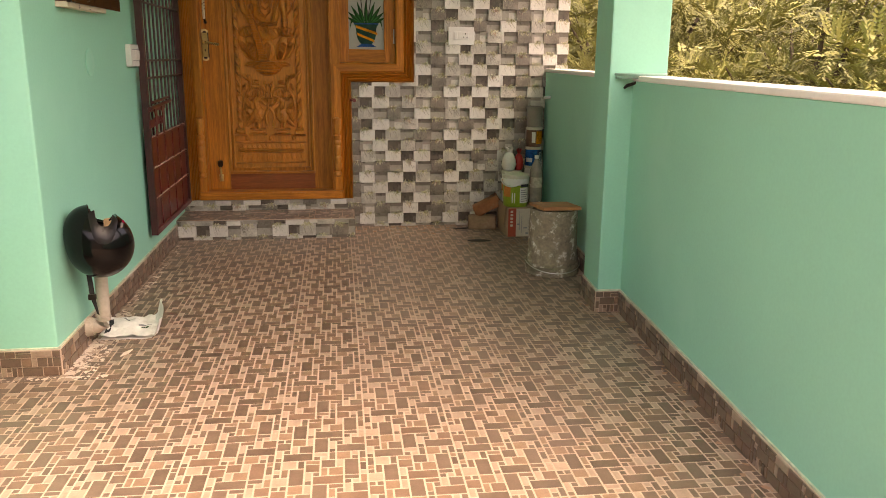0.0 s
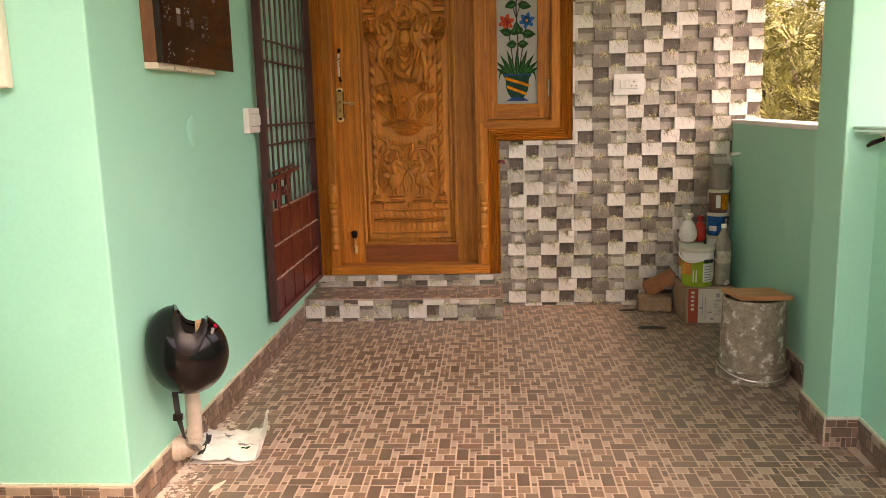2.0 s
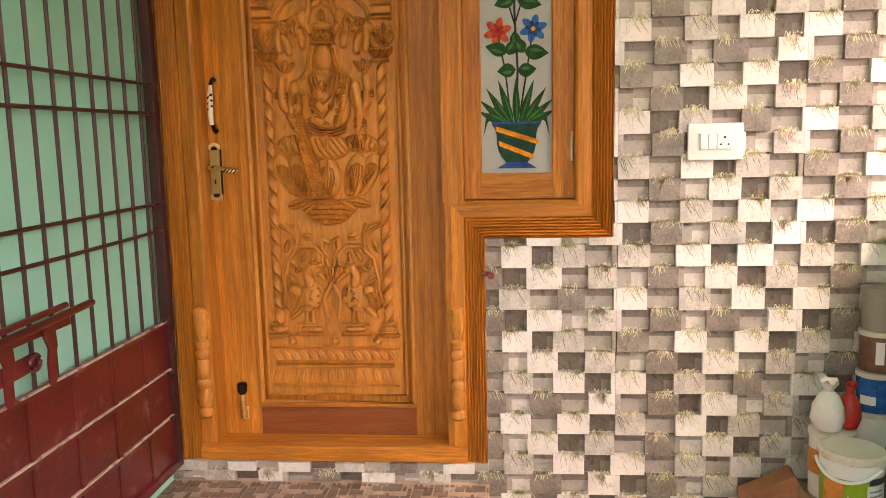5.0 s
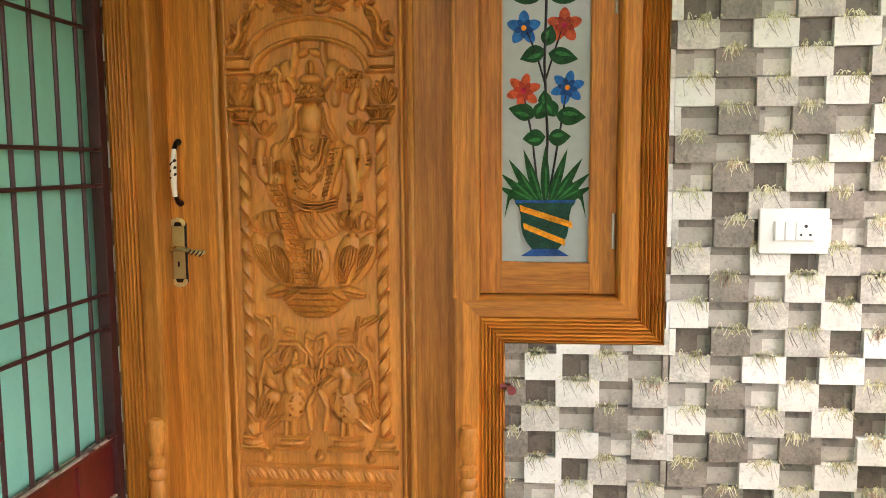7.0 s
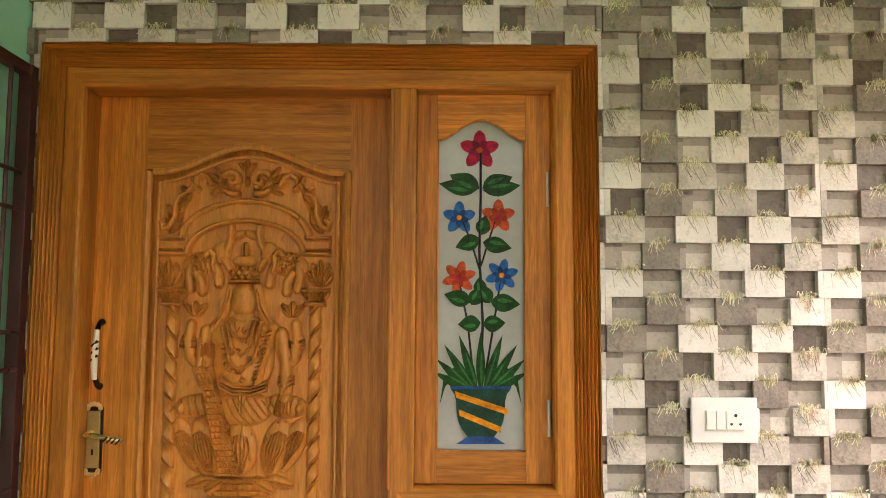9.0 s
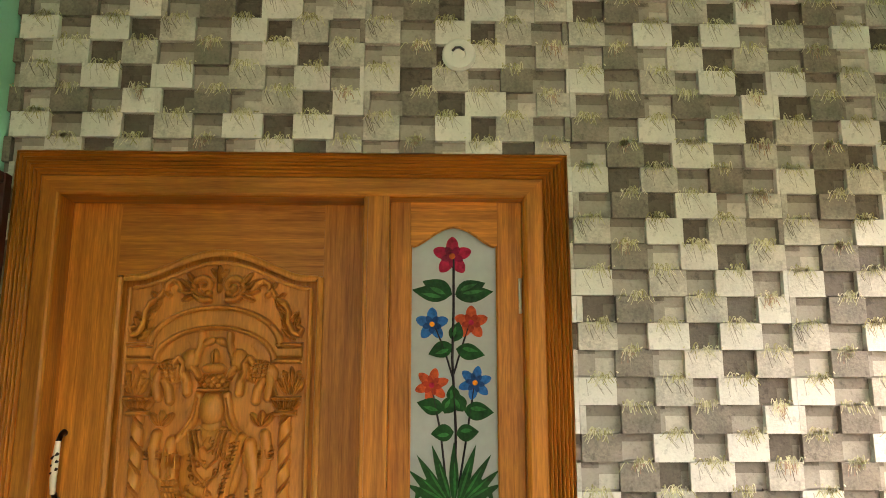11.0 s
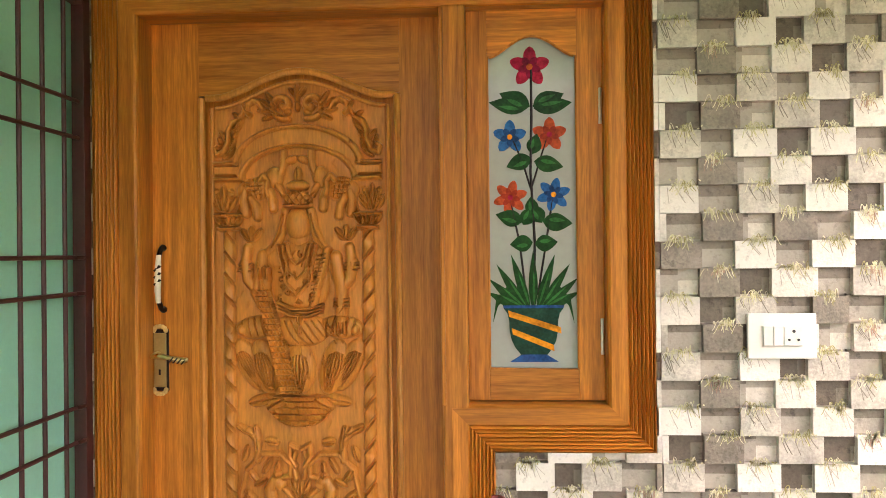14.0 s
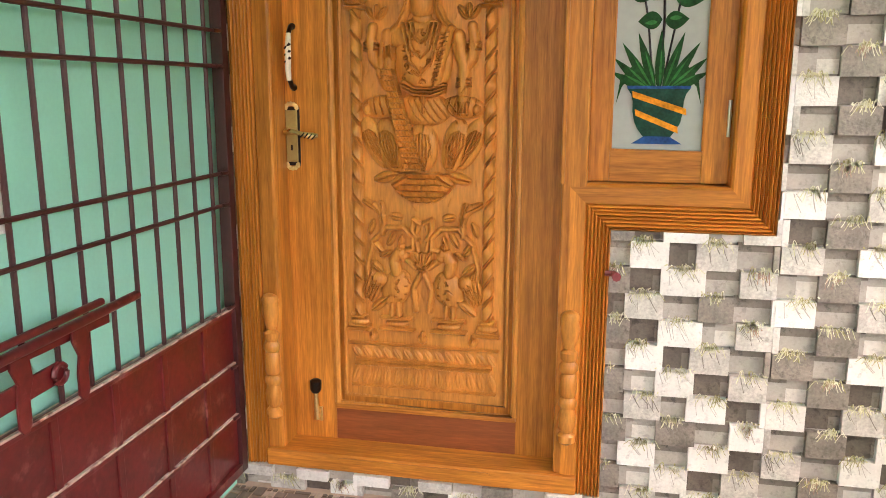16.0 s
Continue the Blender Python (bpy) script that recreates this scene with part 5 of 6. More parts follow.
# grey bucket with boards over it
CONCRETE_STAIN = material("cement_stained_plastic", (0.27, 0.225, 0.165), 0.85, spread=0.4, scale=22, fine=70, bump=0.6, stain=(0.72, 0.69, 0.62), stain_scale=24, stain_cut=0.54)
DCX, DCY = 1.11, -1.36
drum = thing("bucket", "cement-stained grey bucket turned over with a flared rim", "bucket", (DCX, DCY, 0))
part("body", Shape().lathe([(0.142, 0.06), (0.14, 0.12), (0.137, 0.24), (0.134, 0.37), (0.127, 0.372), (0.129, 0.24)], 36, (DCX, DCY, 0), caps=False), CONCRETE_STAIN, drum, smooth=True)
part("rim", Shape().lathe([(0.12, 0.0), (0.152, 0.002), (0.156, 0.012), (0.15, 0.02), (0.153, 0.05), (0.157, 0.058), (0.153, 0.066), (0.14, 0.068)], 36, (DCX, DCY, 0), caps=False), CONCRETE_STAIN, drum, "flared rim at the floor", smooth=True)
part("wire_bail", Shape().tube([(DCX + 0.158 * math.cos(math.pi * k / 20 + math.pi), DCY + 0.168 * math.sin(math.pi * k / 20 + math.pi), 0.075 - 0.045 * math.sin(math.pi * k / 20)) for k in range(21)], 0.003, 6), STEEL, drum, "thin wire handle", smooth=True)
part("inside_bottom", Shape().lathe([(0.13, 0.35), (0.0, 0.35)], 30, (DCX, DCY, 0), caps=False), CONCRETE_STAIN, drum)
PINE = material("pine_board", (0.44, 0.2, 0.085), 0.6, spread=0.35, scale=3, fine=22, bump=0.15, stretch=(0.8, 9, 9))
for y0, y1, dx, t in ((-1.455, -1.375, 0.012, 0.02), (-1.367, -1.27, -0.004, 0.018)):
    s = Shape().slab([(DCX - 0.118 + dx, y1), (DCX - 0.095 + dx, y0), (DCX + 0.122 + dx, y0 + 0.004), (DCX + 0.105 + dx, y1)], 0.3735, 0.3735 + t)
    single("board", s, PINE, "short pine board lying over the bucket", "board", (DCX, (y0 + y1) / 2, 0.3735), group="boards on the bucket", bevel=0.003)

# carton and what stands on it
CARTON = material("brown_carton", (0.36, 0.24, 0.15), 0.85, spread=0.15, scale=5, fine=60, bump=0.2, stain=(0.24, 0.15, 0.09), stain_scale=5)
RED_PRINT = material("red_print", (0.38, 0.06, 0.03), 0.7, spread=0.15, scale=10)
PALE_PRINT = material("pale_print", (0.55, 0.49, 0.4), 0.75, spread=0.12, scale=10, stain=(0.36, 0.27, 0.18), stain_scale=7)
bx0, bx1, by0, by1, bz = 1.035, 1.298, -0.465, -0.14, 0.205
carton = thing("carton", "worn brown carton with red print on the floor", "box", ((bx0 + bx1) / 2, -0.3, 0))
s = Shape().rings([[(bx0, by0, 0), (bx1, by0 + 0.012, 0), (bx1, by1, 0), (bx0, by1, 0)], [(bx0 - 0.006, by0 + 0.003, 0.1), (bx1 + 0.003, by0 + 0.01, 0.1), (bx1, by1, 0.1), (bx0 - 0.004, by1, 0.1)], [(bx0 + 0.002, by0 + 0.005, bz), (bx1 - 0.002, by0 + 0.016, bz), (bx1 - 0.002, by1, bz), (bx0, by1, bz)]])
part("body", s, CARTON, carton, bevel=0.004)
part("red_band", Shape().box(bx0 + 0.008, bx0 + 0.062, by0 - 0.002, by0 + 0.004, 0.004, bz - 0.006), RED_PRINT, carton, "red printed band")
part("label_area", Shape().box(bx0 + 0.062, bx1 - 0.03, by0 - 0.0015, by0 + 0.006, 0.004, bz - 0.008), PALE_PRINT, carton, "pale printed label area")
part("red_corner", Shape().box(bx1 - 0.03, bx1 - 0.003, by0 + 0.003, by0 + 0.012, 0.14, bz - 0.006), RED_PRINT, carton)
for k in range(5):
    part("symbol", Shape().box(bx0 + 0.022, bx0 + 0.04, by0 - 0.003, by0 - 0.0015, 0.185 - 0.024 * k - 0.014, 0.185 - 0.024 * k), PALE_PRINT, carton)
for x0, x1, z0, z1 in ((0.085, 0.088, 0.05, 0.18), (0.1, 0.103, 0.03, 0.15), (0.115, 0.14, 0.06, 0.068), (0.15, 0.185, 0.05, 0.053), (0.15, 0.185, 0.07, 0.073), (0.15, 0.185, 0.09, 0.093), (0.15, 0.185, 0.11, 0.113), (0.15, 0.185, 0.13, 0.133), (0.16, 0.18, 0.15, 0.172), (0.07, 0.09, 0.085, 0.095), (0.13, 0.15, 0.02, 0.032), (0.2, 0.215, 0.1, 0.125)):
    part("text_bar", Shape().box(bx0 + x0, bx0 + x1, by0 - 0.0028, by0 - 0.001, z0, z1), GREY_INK, carton)
part("top_flap", Shape().rings([[(bx0 - 0.012, by0 + 0.06, 0.03), (bx0 - 0.002, by0 + 0.02, bz), (bx0, by1, bz + 0.003)], [(bx0 - 0.018, by0 + 0.06, 0.03), (bx0 - 0.008, by0 + 0.018, bz + 0.004), (bx0 - 0.004, by1, bz + 0.007)]]), CARTON, carton)
part("torn_flap", Shape().rings([[(bx1 - 0.045, by0 - 0.004, 0.12), (bx1 + 0.004, by0 + 0.006, 0.185), (bx1 + 0.018, by0 + 0.03, 0.01), (bx1 - 0.005, by0 - 0.012, 0.008)], [(bx1 - 0.045, by0 - 0.008, 0.12), (bx1 + 0.004, by0 + 0.002, 0.185), (bx1 + 0.018, by0 + 0.026, 0.01), (bx1 - 0.005, by0 - 0.016, 0.008)]]), CARTON, carton, "torn flap hanging from the corner")
part("back_flap", Shape().rings([[(bx1, by1 - 0.1, bz), (bx1 + 0.035, by1 - 0.06, bz + 0.045), (bx1 + 0.03, by1 - 0.02, bz)], [(bx1, by1 - 0.105, bz + 0.003), (bx1 + 0.035, by1 - 0.065, bz + 0.048), (bx1 + 0.03, by1 - 0.025, bz + 0.003)]]), CARTON, carton)


def wrapped_patch(cx, cy, r, a0, a1, z0, z1):
    """A label bent round an upright can; angles in degrees, -90 faces the porch."""
    n = 14
    pts = [radians(a0 + (a1 - a0) * k / n) for k in range(n + 1)]
    return Shape().rings([[(cx + r * math.cos(a), cy + r * math.sin(a), z) for a in pts] for z in (z0, z1)], close=False)


LIME, LIME_DARK = material("lime_print", (0.26, 0.42, 0.03), 0.4, spread=0.2, scale=20), material("orange_print", (0.6, 0.22, 0.04), 0.4, spread=0.3, scale=20)
CREAM_LID = material("cream_lid", (0.62, 0.58, 0.48), 0.5, spread=0.1, scale=10, stain=(0.42, 0.36, 0.28), stain_scale=8)
gx, gy = 1.108, -0.373
tub = thing("paint_tub", "white and lime green paint tub with a cream lid", "tub", (gx, gy, bz))
part("body", Shape().lathe([(0.08, 0.0), (0.083, 0.004), (0.0885, 0.19), (0.09, 0.2)], 32, (gx, gy, bz)), LIME, tub, smooth=True)
part("upper_band", wrapped_patch(gx, gy, 0.0897, -200, 20, bz + 0.15, bz + 0.2), PLASTIC_WHITE, tub, smooth=True)
part("lid", Shape().lathe([(0.092, 0.196), (0.095, 0.2), (0.095, 0.214), (0.088, 0.22), (0.078, 0.217), (0.0, 0.217)], 32, (gx, gy, bz), caps=False), CREAM_LID, tub, "dusty cream lid", smooth=True)
lab = part("label", wrapped_patch(gx, gy, 0.0893, -83, -25, bz + 0.03, bz + 0.135), PLASTIC_WHITE, tub, "white text label", smooth=True)
part("label_head", wrapped_patch(gx, gy, 0.0908, -80, -35, bz + 0.138, bz + 0.158), INK, tub, smooth=True)
for k in range(6):
    part("text_bar", wrapped_patch(gx, gy, 0.0902, -78, -40 - 4 * (k % 3), bz + 0.04 + 0.015 * k, bz + 0.045 + 0.015 * k), GREY_INK, lab, smooth=True)
part("picture", wrapped_patch(gx, gy, 0.0893, -165, -125, bz + 0.07, bz + 0.14), LIME_DARK, tub, "orange printed picture", smooth=True)
for a in (-118, -108):
    part("pale_streak", wrapped_patch(gx, gy, 0.0896, a, a + 4, bz + 0.03, bz + 0.1), PLASTIC_WHITE, tub, smooth=True)
part("bail_handle", Shape().tube([(gx + 0.099 * math.cos(radians(-190 + 130 * k / 16)), gy + 0.099 * math.sin(radians(-190 + 130 * k / 16)), bz + 0.185 - 0.04 * math.sin(math.pi * k / 16)) for k in range(17)], 0.0055, 8), PLASTIC_WHITE, tub, "white plastic carrying handle", smooth=True)

rx, ry = 1.112, -0.212
tub2 = thing("paint_tub", "dusty white paint tub with orange print behind the green one", "tub", (rx, ry, bz))
part("body", Shape().lathe([(0.062, 0.0), (0.064, 0.004), (0.068, 0.2)], 28, (rx, ry, bz)), PLASTIC_WHITE, tub2, smooth=True)
part("lid", Shape().lathe([(0.07, 0.196), (0.071, 0.2), (0.071, 0.216), (0.064, 0.22), (0.0, 0.22)], 28, (rx, ry, bz), caps=False), CREAM_LID, tub2, smooth=True)
part("label", wrapped_patch(rx, ry, 0.0692, -200, -120, bz + 0.08, bz + 0.16), LIME_DARK, tub2, "orange printed label", smooth=True)


def bag(name, cx, cy, z0, r, h, mat, label, seed):
    s = Shape()
    prof = [(0.2, 0.0), (0.75, 0.05), (1.0, 0.25), (0.95, 0.5), (0.6, 0.72), (0.25, 0.8), (0.3, 0.88), (0.5, 0.97), (0.55, 1.0)]
    s.rings([[(cx + r * q * (1 + 0.16 * noise.noise(Vector((3 * math.cos(a), 3 * math.sin(a), seed + 6 * z)))) * math.cos(a), cy + r * q * math.sin(a), z0 + h * z + (0.008 * math.sin(5 * a) if z > 0.85 else 0)) for a in (math.tau * k / 24 for k in range(24))] for q, z in prof])
    return single(name, s, mat, label, "bag", (cx, cy, z0), group="tied bags", smooth=True)


bag("tied_bag", 1.085, -0.24, bz + 0.221, 0.05, 0.165, material("white_bag", (0.68, 0.66, 0.62), 0.4, spread=0.08, scale=20, bump=0.4), "small tied white plastic bag on a tub", 1)
bag("tied_bag", 1.158, -0.222, bz + 0.221, 0.034, 0.15, material("red_bag", (0.42, 0.02, 0.015), 0.4, spread=0.2, scale=20, bump=0.4), "small tied red plastic bag on a tub", 4)

# tower of tins in the corner
cx, cy = 1.297, -0.078
tower = [("tall_tub", 0.0, 0.44, 0.059, PLASTIC_WHITE, "tall dusty white tub in the corner"), ("paint_tin", 0.441, 0.575, 0.058, BLUE_PAINT, "blue paint tin with white letters and label"), ("paint_tin", 0.58, 0.715, 0.056, material("brown_wrap", (0.16, 0.08, 0.05), 0.4, spread=0.4, scale=25), "brown and orange printed paint tin"), ("grey_pot", 0.72, 0.86, 0.056, material("grey_plastic", (0.27, 0.235, 0.2), 0.6, spread=0.12, scale=8), "plain grey-brown plastic pot on the stack")]
for k, (name, z0, z1, r, mat, text) in enumerate(tower):
    ob = thing(name, text, "tin" if "tin" in name else "tub", (cx, cy, z0), group="tins stacked in the corner")
    part("body", Shape().lathe([(r * 0.94, 0.0), (r * 0.96, 0.003), (r, (z1 - z0) - 0.02), (r, z1 - z0)], 28, (cx, cy, z0)), mat, ob, smooth=True)
    part("rim", Shape().lathe([(r, z1 - z0 - 0.016), (r + 0.004, z1 - z0 - 0.014), (r + 0.004, z1 - z0 + 0.001), (r - 0.004, z1 - z0 + 0.003), (0.0, z1 - z0 + 0.003)], 28, (cx, cy, z0), caps=False), CREAM_LID if k < 3 else mat, ob, smooth=True)
    if k == 1:
        part("label", wrapped_patch(cx, cy, r + 0.0012, -160, -110, z0 + 0.03, z0 + 0.06), PLASTIC_WHITE, ob, smooth=True)
        part("dark_side", wrapped_patch(cx, cy, r + 0.001, -75, 10, z0 + 0.006, z1 - 0.018), material("navy_print", (0.012, 0.012, 0.06), 0.4), ob, smooth=True)
        a = radians(-58)
        lettering("paints", 0.034, PLASTIC_WHITE, ob, Matrix.Translation((math.cos(a) * (r + 0.004), math.sin(a) * (r + 0.004), 0.065)) @ pose(0, 0, 0, 90, 0, 32) @ pose(0, 0, 0, 0, 0, 90))
    if k == 2:
        part("label", wrapped_patch(cx, cy, r + 0.0012, -85, -20, z0 + 0.02, z1 - 0.025), GOLD_PAINT, ob, "orange printed label", smooth=True)
        part("pale_flash", wrapped_patch(cx, cy, r + 0.0012, -118, -92, z0 + 0.03, z1 - 0.03), PLASTIC_WHITE, ob, smooth=True)

# bottle
CLOUDY = material("cloudy_bottle", (0.48, 0.43, 0.35), 0.25, spread=0.2, scale=14, fine=60, bump=0.15, stain=(0.5, 0.46, 0.38), stain_scale=12)
CLOUDY.node_tree.nodes["Principled BSDF"].inputs["Transmission Weight"].default_value = 0.45
ox, oy = 1.247, -0.385
bottle = thing("plastic_bottle", "large cloudy plastic drink bottle reused for water", "bottle", (ox, oy, bz))
prof = [(0.03, 0.0), (0.043, 0.004), (0.046, 0.03), (0.0445, 0.06), (0.046, 0.075), (0.0445, 0.09), (0.046, 0.11), (0.0465, 0.2), (0.044, 0.235), (0.034, 0.275), (0.02, 0.305), (0.0135, 0.32), (0.0135, 0.335)]
part("body", Shape().lathe(prof, 28, (ox, oy, bz)), CLOUDY, bottle, smooth=True)
part("cap", Shape().lathe([(0.0155, 0.325), (0.0155, 0.345), (0.013, 0.347)], 18, (ox, oy, bz)), PLASTIC_WHITE, bottle, "white screw cap", smooth=True)
part("label", wrapped_patch(ox, oy, 0.0472, -150, -40, bz + 0.13, bz + 0.2), material("worn_label", (0.42, 0.36, 0.27), 0.6, spread=0.3, scale=30), bottle, "worn torn label", smooth=True)

# bricks beside the carton
TERRACOTTA = material("terracotta", (0.33, 0.13, 0.06), 0.9, spread=0.25, scale=10, fine=70, bump=0.5, stain=(0.3, 0.2, 0.13), stain_scale=9)
SANDSTONE = material("dusty_brick", (0.3, 0.19, 0.115), 0.9, spread=0.25, scale=9, fine=60, bump=0.6, stain=(0.4, 0.3, 0.21), stain_scale=8)


def rough_block(l, d, h, seed):
    """A broken block with worn corners, resting on z = 0."""
    s = Shape()
    n = 7
    def p(i, j, k):
        v = Vector((l * (i / n - 0.5), d * (j / n - 0.5), h * (k / n)))
        w = noise.noise_vector(v * 14 + Vector((seed, 0, 0))) * 0.009
        corner = sum(1 for q in (i, j, k) if q in (0, n)) >= 2
        c = Vector((0, 0, h / 2))
        v = v + w + (c - v) * (0.07 if corner else 0)
        return (v.x, v.y, max(0.0, v.z))
    for a in range(n):
        for b in range(n):
            for q in (0, n):
                s.face([p(a, b, q), p(a + 1, b, q), p(a + 1, b + 1, q), p(a, b + 1, q)])
                s.face([p(a, q, b), p(a + 1, q, b), p(a + 1, q, b + 1), p(a, q, b + 1)])
                s.face([p(q, a, b), p(q, a + 1, b), p(q, a + 1, b + 1), p(q, a, b + 1)])
    return s


flat = new("brick", rough_block(0.2, 0.12, 0.095, 3).mesh("brick", SANDSTONE, smooth=True))
tagged(flat, "dusty brown broken brick lying by the wall", "brick", "broken bricks").matrix_world = pose(0.915, -0.16, 0.0, 0, 0, -8)
lean = new("brick", rough_block(0.2, 0.1, 0.085, 9).mesh("brick", TERRACOTTA, smooth=True))
tagged(lean, "orange broken brick leaning against the carton", "brick", "broken bricks").matrix_world = pose(0.975, -0.125, 0.125, 0, -28, -6)

# thin dark lopsided ovals on the floor
DARK_FLAT = material("dark_flat", (0.03, 0.024, 0.02), 0.7, spread=0.25, scale=20)
for x0, y0, l, w, t in ((0.765, -0.17, 0.13, 0.045, 14), (0.825, -0.565, 0.155, 0.075, -4)):
    s = Shape()
    outline = [(l / 2 * math.cos(math.tau * k / 24), w / 2 * math.sin(math.tau * k / 24) * (1 if k < 12 else 0.45)) for k in range(24)]
    s.slab(outline, 0.0005, 0.005)
    ob = new("rubber_sole", s.mesh("rubber_sole", DARK_FLAT, bevel=0.001))
    tagged(ob, "thin dark lopsided oval piece lying on the floor", "sole", "sole pieces").matrix_world = pose(x0, y0, 0.0, 0, 0, t)

# spilt lime and dust on the floor
DUST = material("lime_dust", (0.68, 0.58, 0.49), 0.95, spread=0.12, scale=20, fine=90, bump=0.3)
BRICK_DUST = material("brick_dust", (0.42, 0.26, 0.18), 0.95, spread=0.12, scale=20, fine=90, bump=0.3)


def dust(name, label, mat, count, where, seed, big):
    rng, s = random.Random(seed), Shape()
    for _ in range(count):
        x, y = where(rng)
        r = big * rng.random() ** 2 + 0.004
        n = 9
        ang, st = rng.uniform(0, 6), rng.uniform(0.35, 1)
        pts = []
        for k in range(n):
            a = math.tau * k / n
            q = r * rng.uniform(0.55, 1.1)
            u, v = q * math.cos(a), q * st * math.sin(a)
            pts.append((x + u * math.cos(ang) - v * math.sin(ang), y + u * math.sin(ang) + v * math.cos(ang), 0.0006 + 0.0002 * rng.random()))
        s.face(pts)
    return single(name, s, mat, label, "dust", (s.v[0][0], s.v[0][1], 0.0), kind="stuff")


dust("lime_dust", "pale lime dust along the skirting", DUST, 520, lambda g: ((LEFT + 0.02 + 0.1 * g.random() ** 2.2, -2.66 + 0.75 * g.random()) if g.random() < 0.8 else (LEFT + 0.02 + 0.06 * g.random(), -2.0 + 1.5 * g.random())), 4, 0.015)
dust("lime_dust", "pale lime dust in front of the wall corner", DUST, 110, lambda g: (-1.75 + 0.75 * g.random(), -2.68 - 0.03 * g.random() ** 2), 14, 0.012)
dust("brick_dust", "pinkish brick dust beside the step and bricks", BRICK_DUST, 150, lambda g: (g.gauss(0.5, 0.22), -0.02 - abs(g.gauss(0, 0.12))), 6, 0.02)
dust("brick_dust", "pinkish dust round the carton", BRICK_DUST, 120, lambda g: (g.gauss(1.05, 0.14), g.gauss(-0.6, 0.09)), 7, 0.016)
dust("brick_dust", "pinkish dust along the parapet foot", BRICK_DUST, 120, lambda g: (lambda y: (right(y) - 0.02 - 0.08 * g.random() ** 2 - (0.11 if -2.12 < y < -1.83 else 0), y))(-5.5 + 4.5 * g.random()), 9, 0.02)
chip = Shape()
for x0, y0, a in ((-1.47, -2.81, 0.5), (-0.98, -2.45, 1.2), (-0.95, -1.95, 2.0)):
    chip.slab([(x0 + 0.045 * math.cos(a), y0 + 0.045 * math.sin(a)), (x0 + 0.012 * math.cos(a + 1.6), y0 + 0.012 * math.sin(a + 1.6)), (x0 - 0.04 * math.cos(a), y0 - 0.04 * math.sin(a)), (x0 + 0.01 * math.cos(a - 1.6), y0 + 0.01 * math.sin(a - 1.6))], 0.0004, 0.005)
single("plaster_chips", chip, DUST, "flat pale plaster chips on the floor", "debris", (-1.1, -2.4, 0.0), kind="stuff")

# ---- pieces: wall tiles, floor tiles, skirting ----
def stone(name, color, spread=0.16):
    return material(name, color, 0.5, spread=spread, scale=14, fine=120, bump=0.9, stain=[c * (0.5 if color[0] < 0.35 else 0.72) for c in color], stain_scale=42, stain_cut=0.54, coat=0.15)


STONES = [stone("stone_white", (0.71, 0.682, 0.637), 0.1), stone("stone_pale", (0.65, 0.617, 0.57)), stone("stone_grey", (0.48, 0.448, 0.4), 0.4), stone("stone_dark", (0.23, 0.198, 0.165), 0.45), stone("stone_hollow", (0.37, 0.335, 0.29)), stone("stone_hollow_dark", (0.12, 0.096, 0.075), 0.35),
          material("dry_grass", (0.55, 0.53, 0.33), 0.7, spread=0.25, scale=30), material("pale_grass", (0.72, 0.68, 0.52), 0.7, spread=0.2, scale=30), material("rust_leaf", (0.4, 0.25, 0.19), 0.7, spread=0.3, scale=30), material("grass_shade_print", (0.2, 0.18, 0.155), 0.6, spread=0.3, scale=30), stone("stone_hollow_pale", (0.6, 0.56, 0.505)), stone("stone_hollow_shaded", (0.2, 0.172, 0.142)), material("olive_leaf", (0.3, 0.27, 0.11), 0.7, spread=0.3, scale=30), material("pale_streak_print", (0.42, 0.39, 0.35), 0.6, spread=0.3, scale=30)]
TW, TH, TX, TZ = 0.603, 0.3005, 0.451, 0.0255
# one print, row by row from the top: start and end of each block in parts of the width, its tone, and the tone of the hollow before it
PRINTS = [
    ["173-345 3r h; 500-675 1 p; 825-1000 2 d", "0-173 0 -; 346-522 2 h; 660-835 1 h; 978-1000 0 h", "0-30 0 -; 186-360 3 d; 510-706 2 p; 850-1000 0r d", "5-186 2 -; 328-520 0 h; 664-860 0 d; 1010-1010 0 h"],
    ["173-345 3r p; 490-668 1 p; 825-995 2 d", "0-173 0 -; 350-524 2 h; 640-822 0 h; 974-1000 0 d", "0-30 1 -; 190-366 3 h; 505-690 3 p; 845-1000 0r h", "5-186 3 -; 330-510 0 h; 664-852 0 h; 1000-1000 2 d"],
    ["173-350 3r p; 488-690 1 d; 840-1000 2r h", "0-173 1 -; 330-508 2 d; 664-822 3 h; 985-1000 0 h", "0-30 2 -; 186-360 3 h; 490-690 0 d; 840-1000 2r p", "0-173 2 -; 345-520 0 h; 640-820 2 d; 974-1000 3 h"],
]


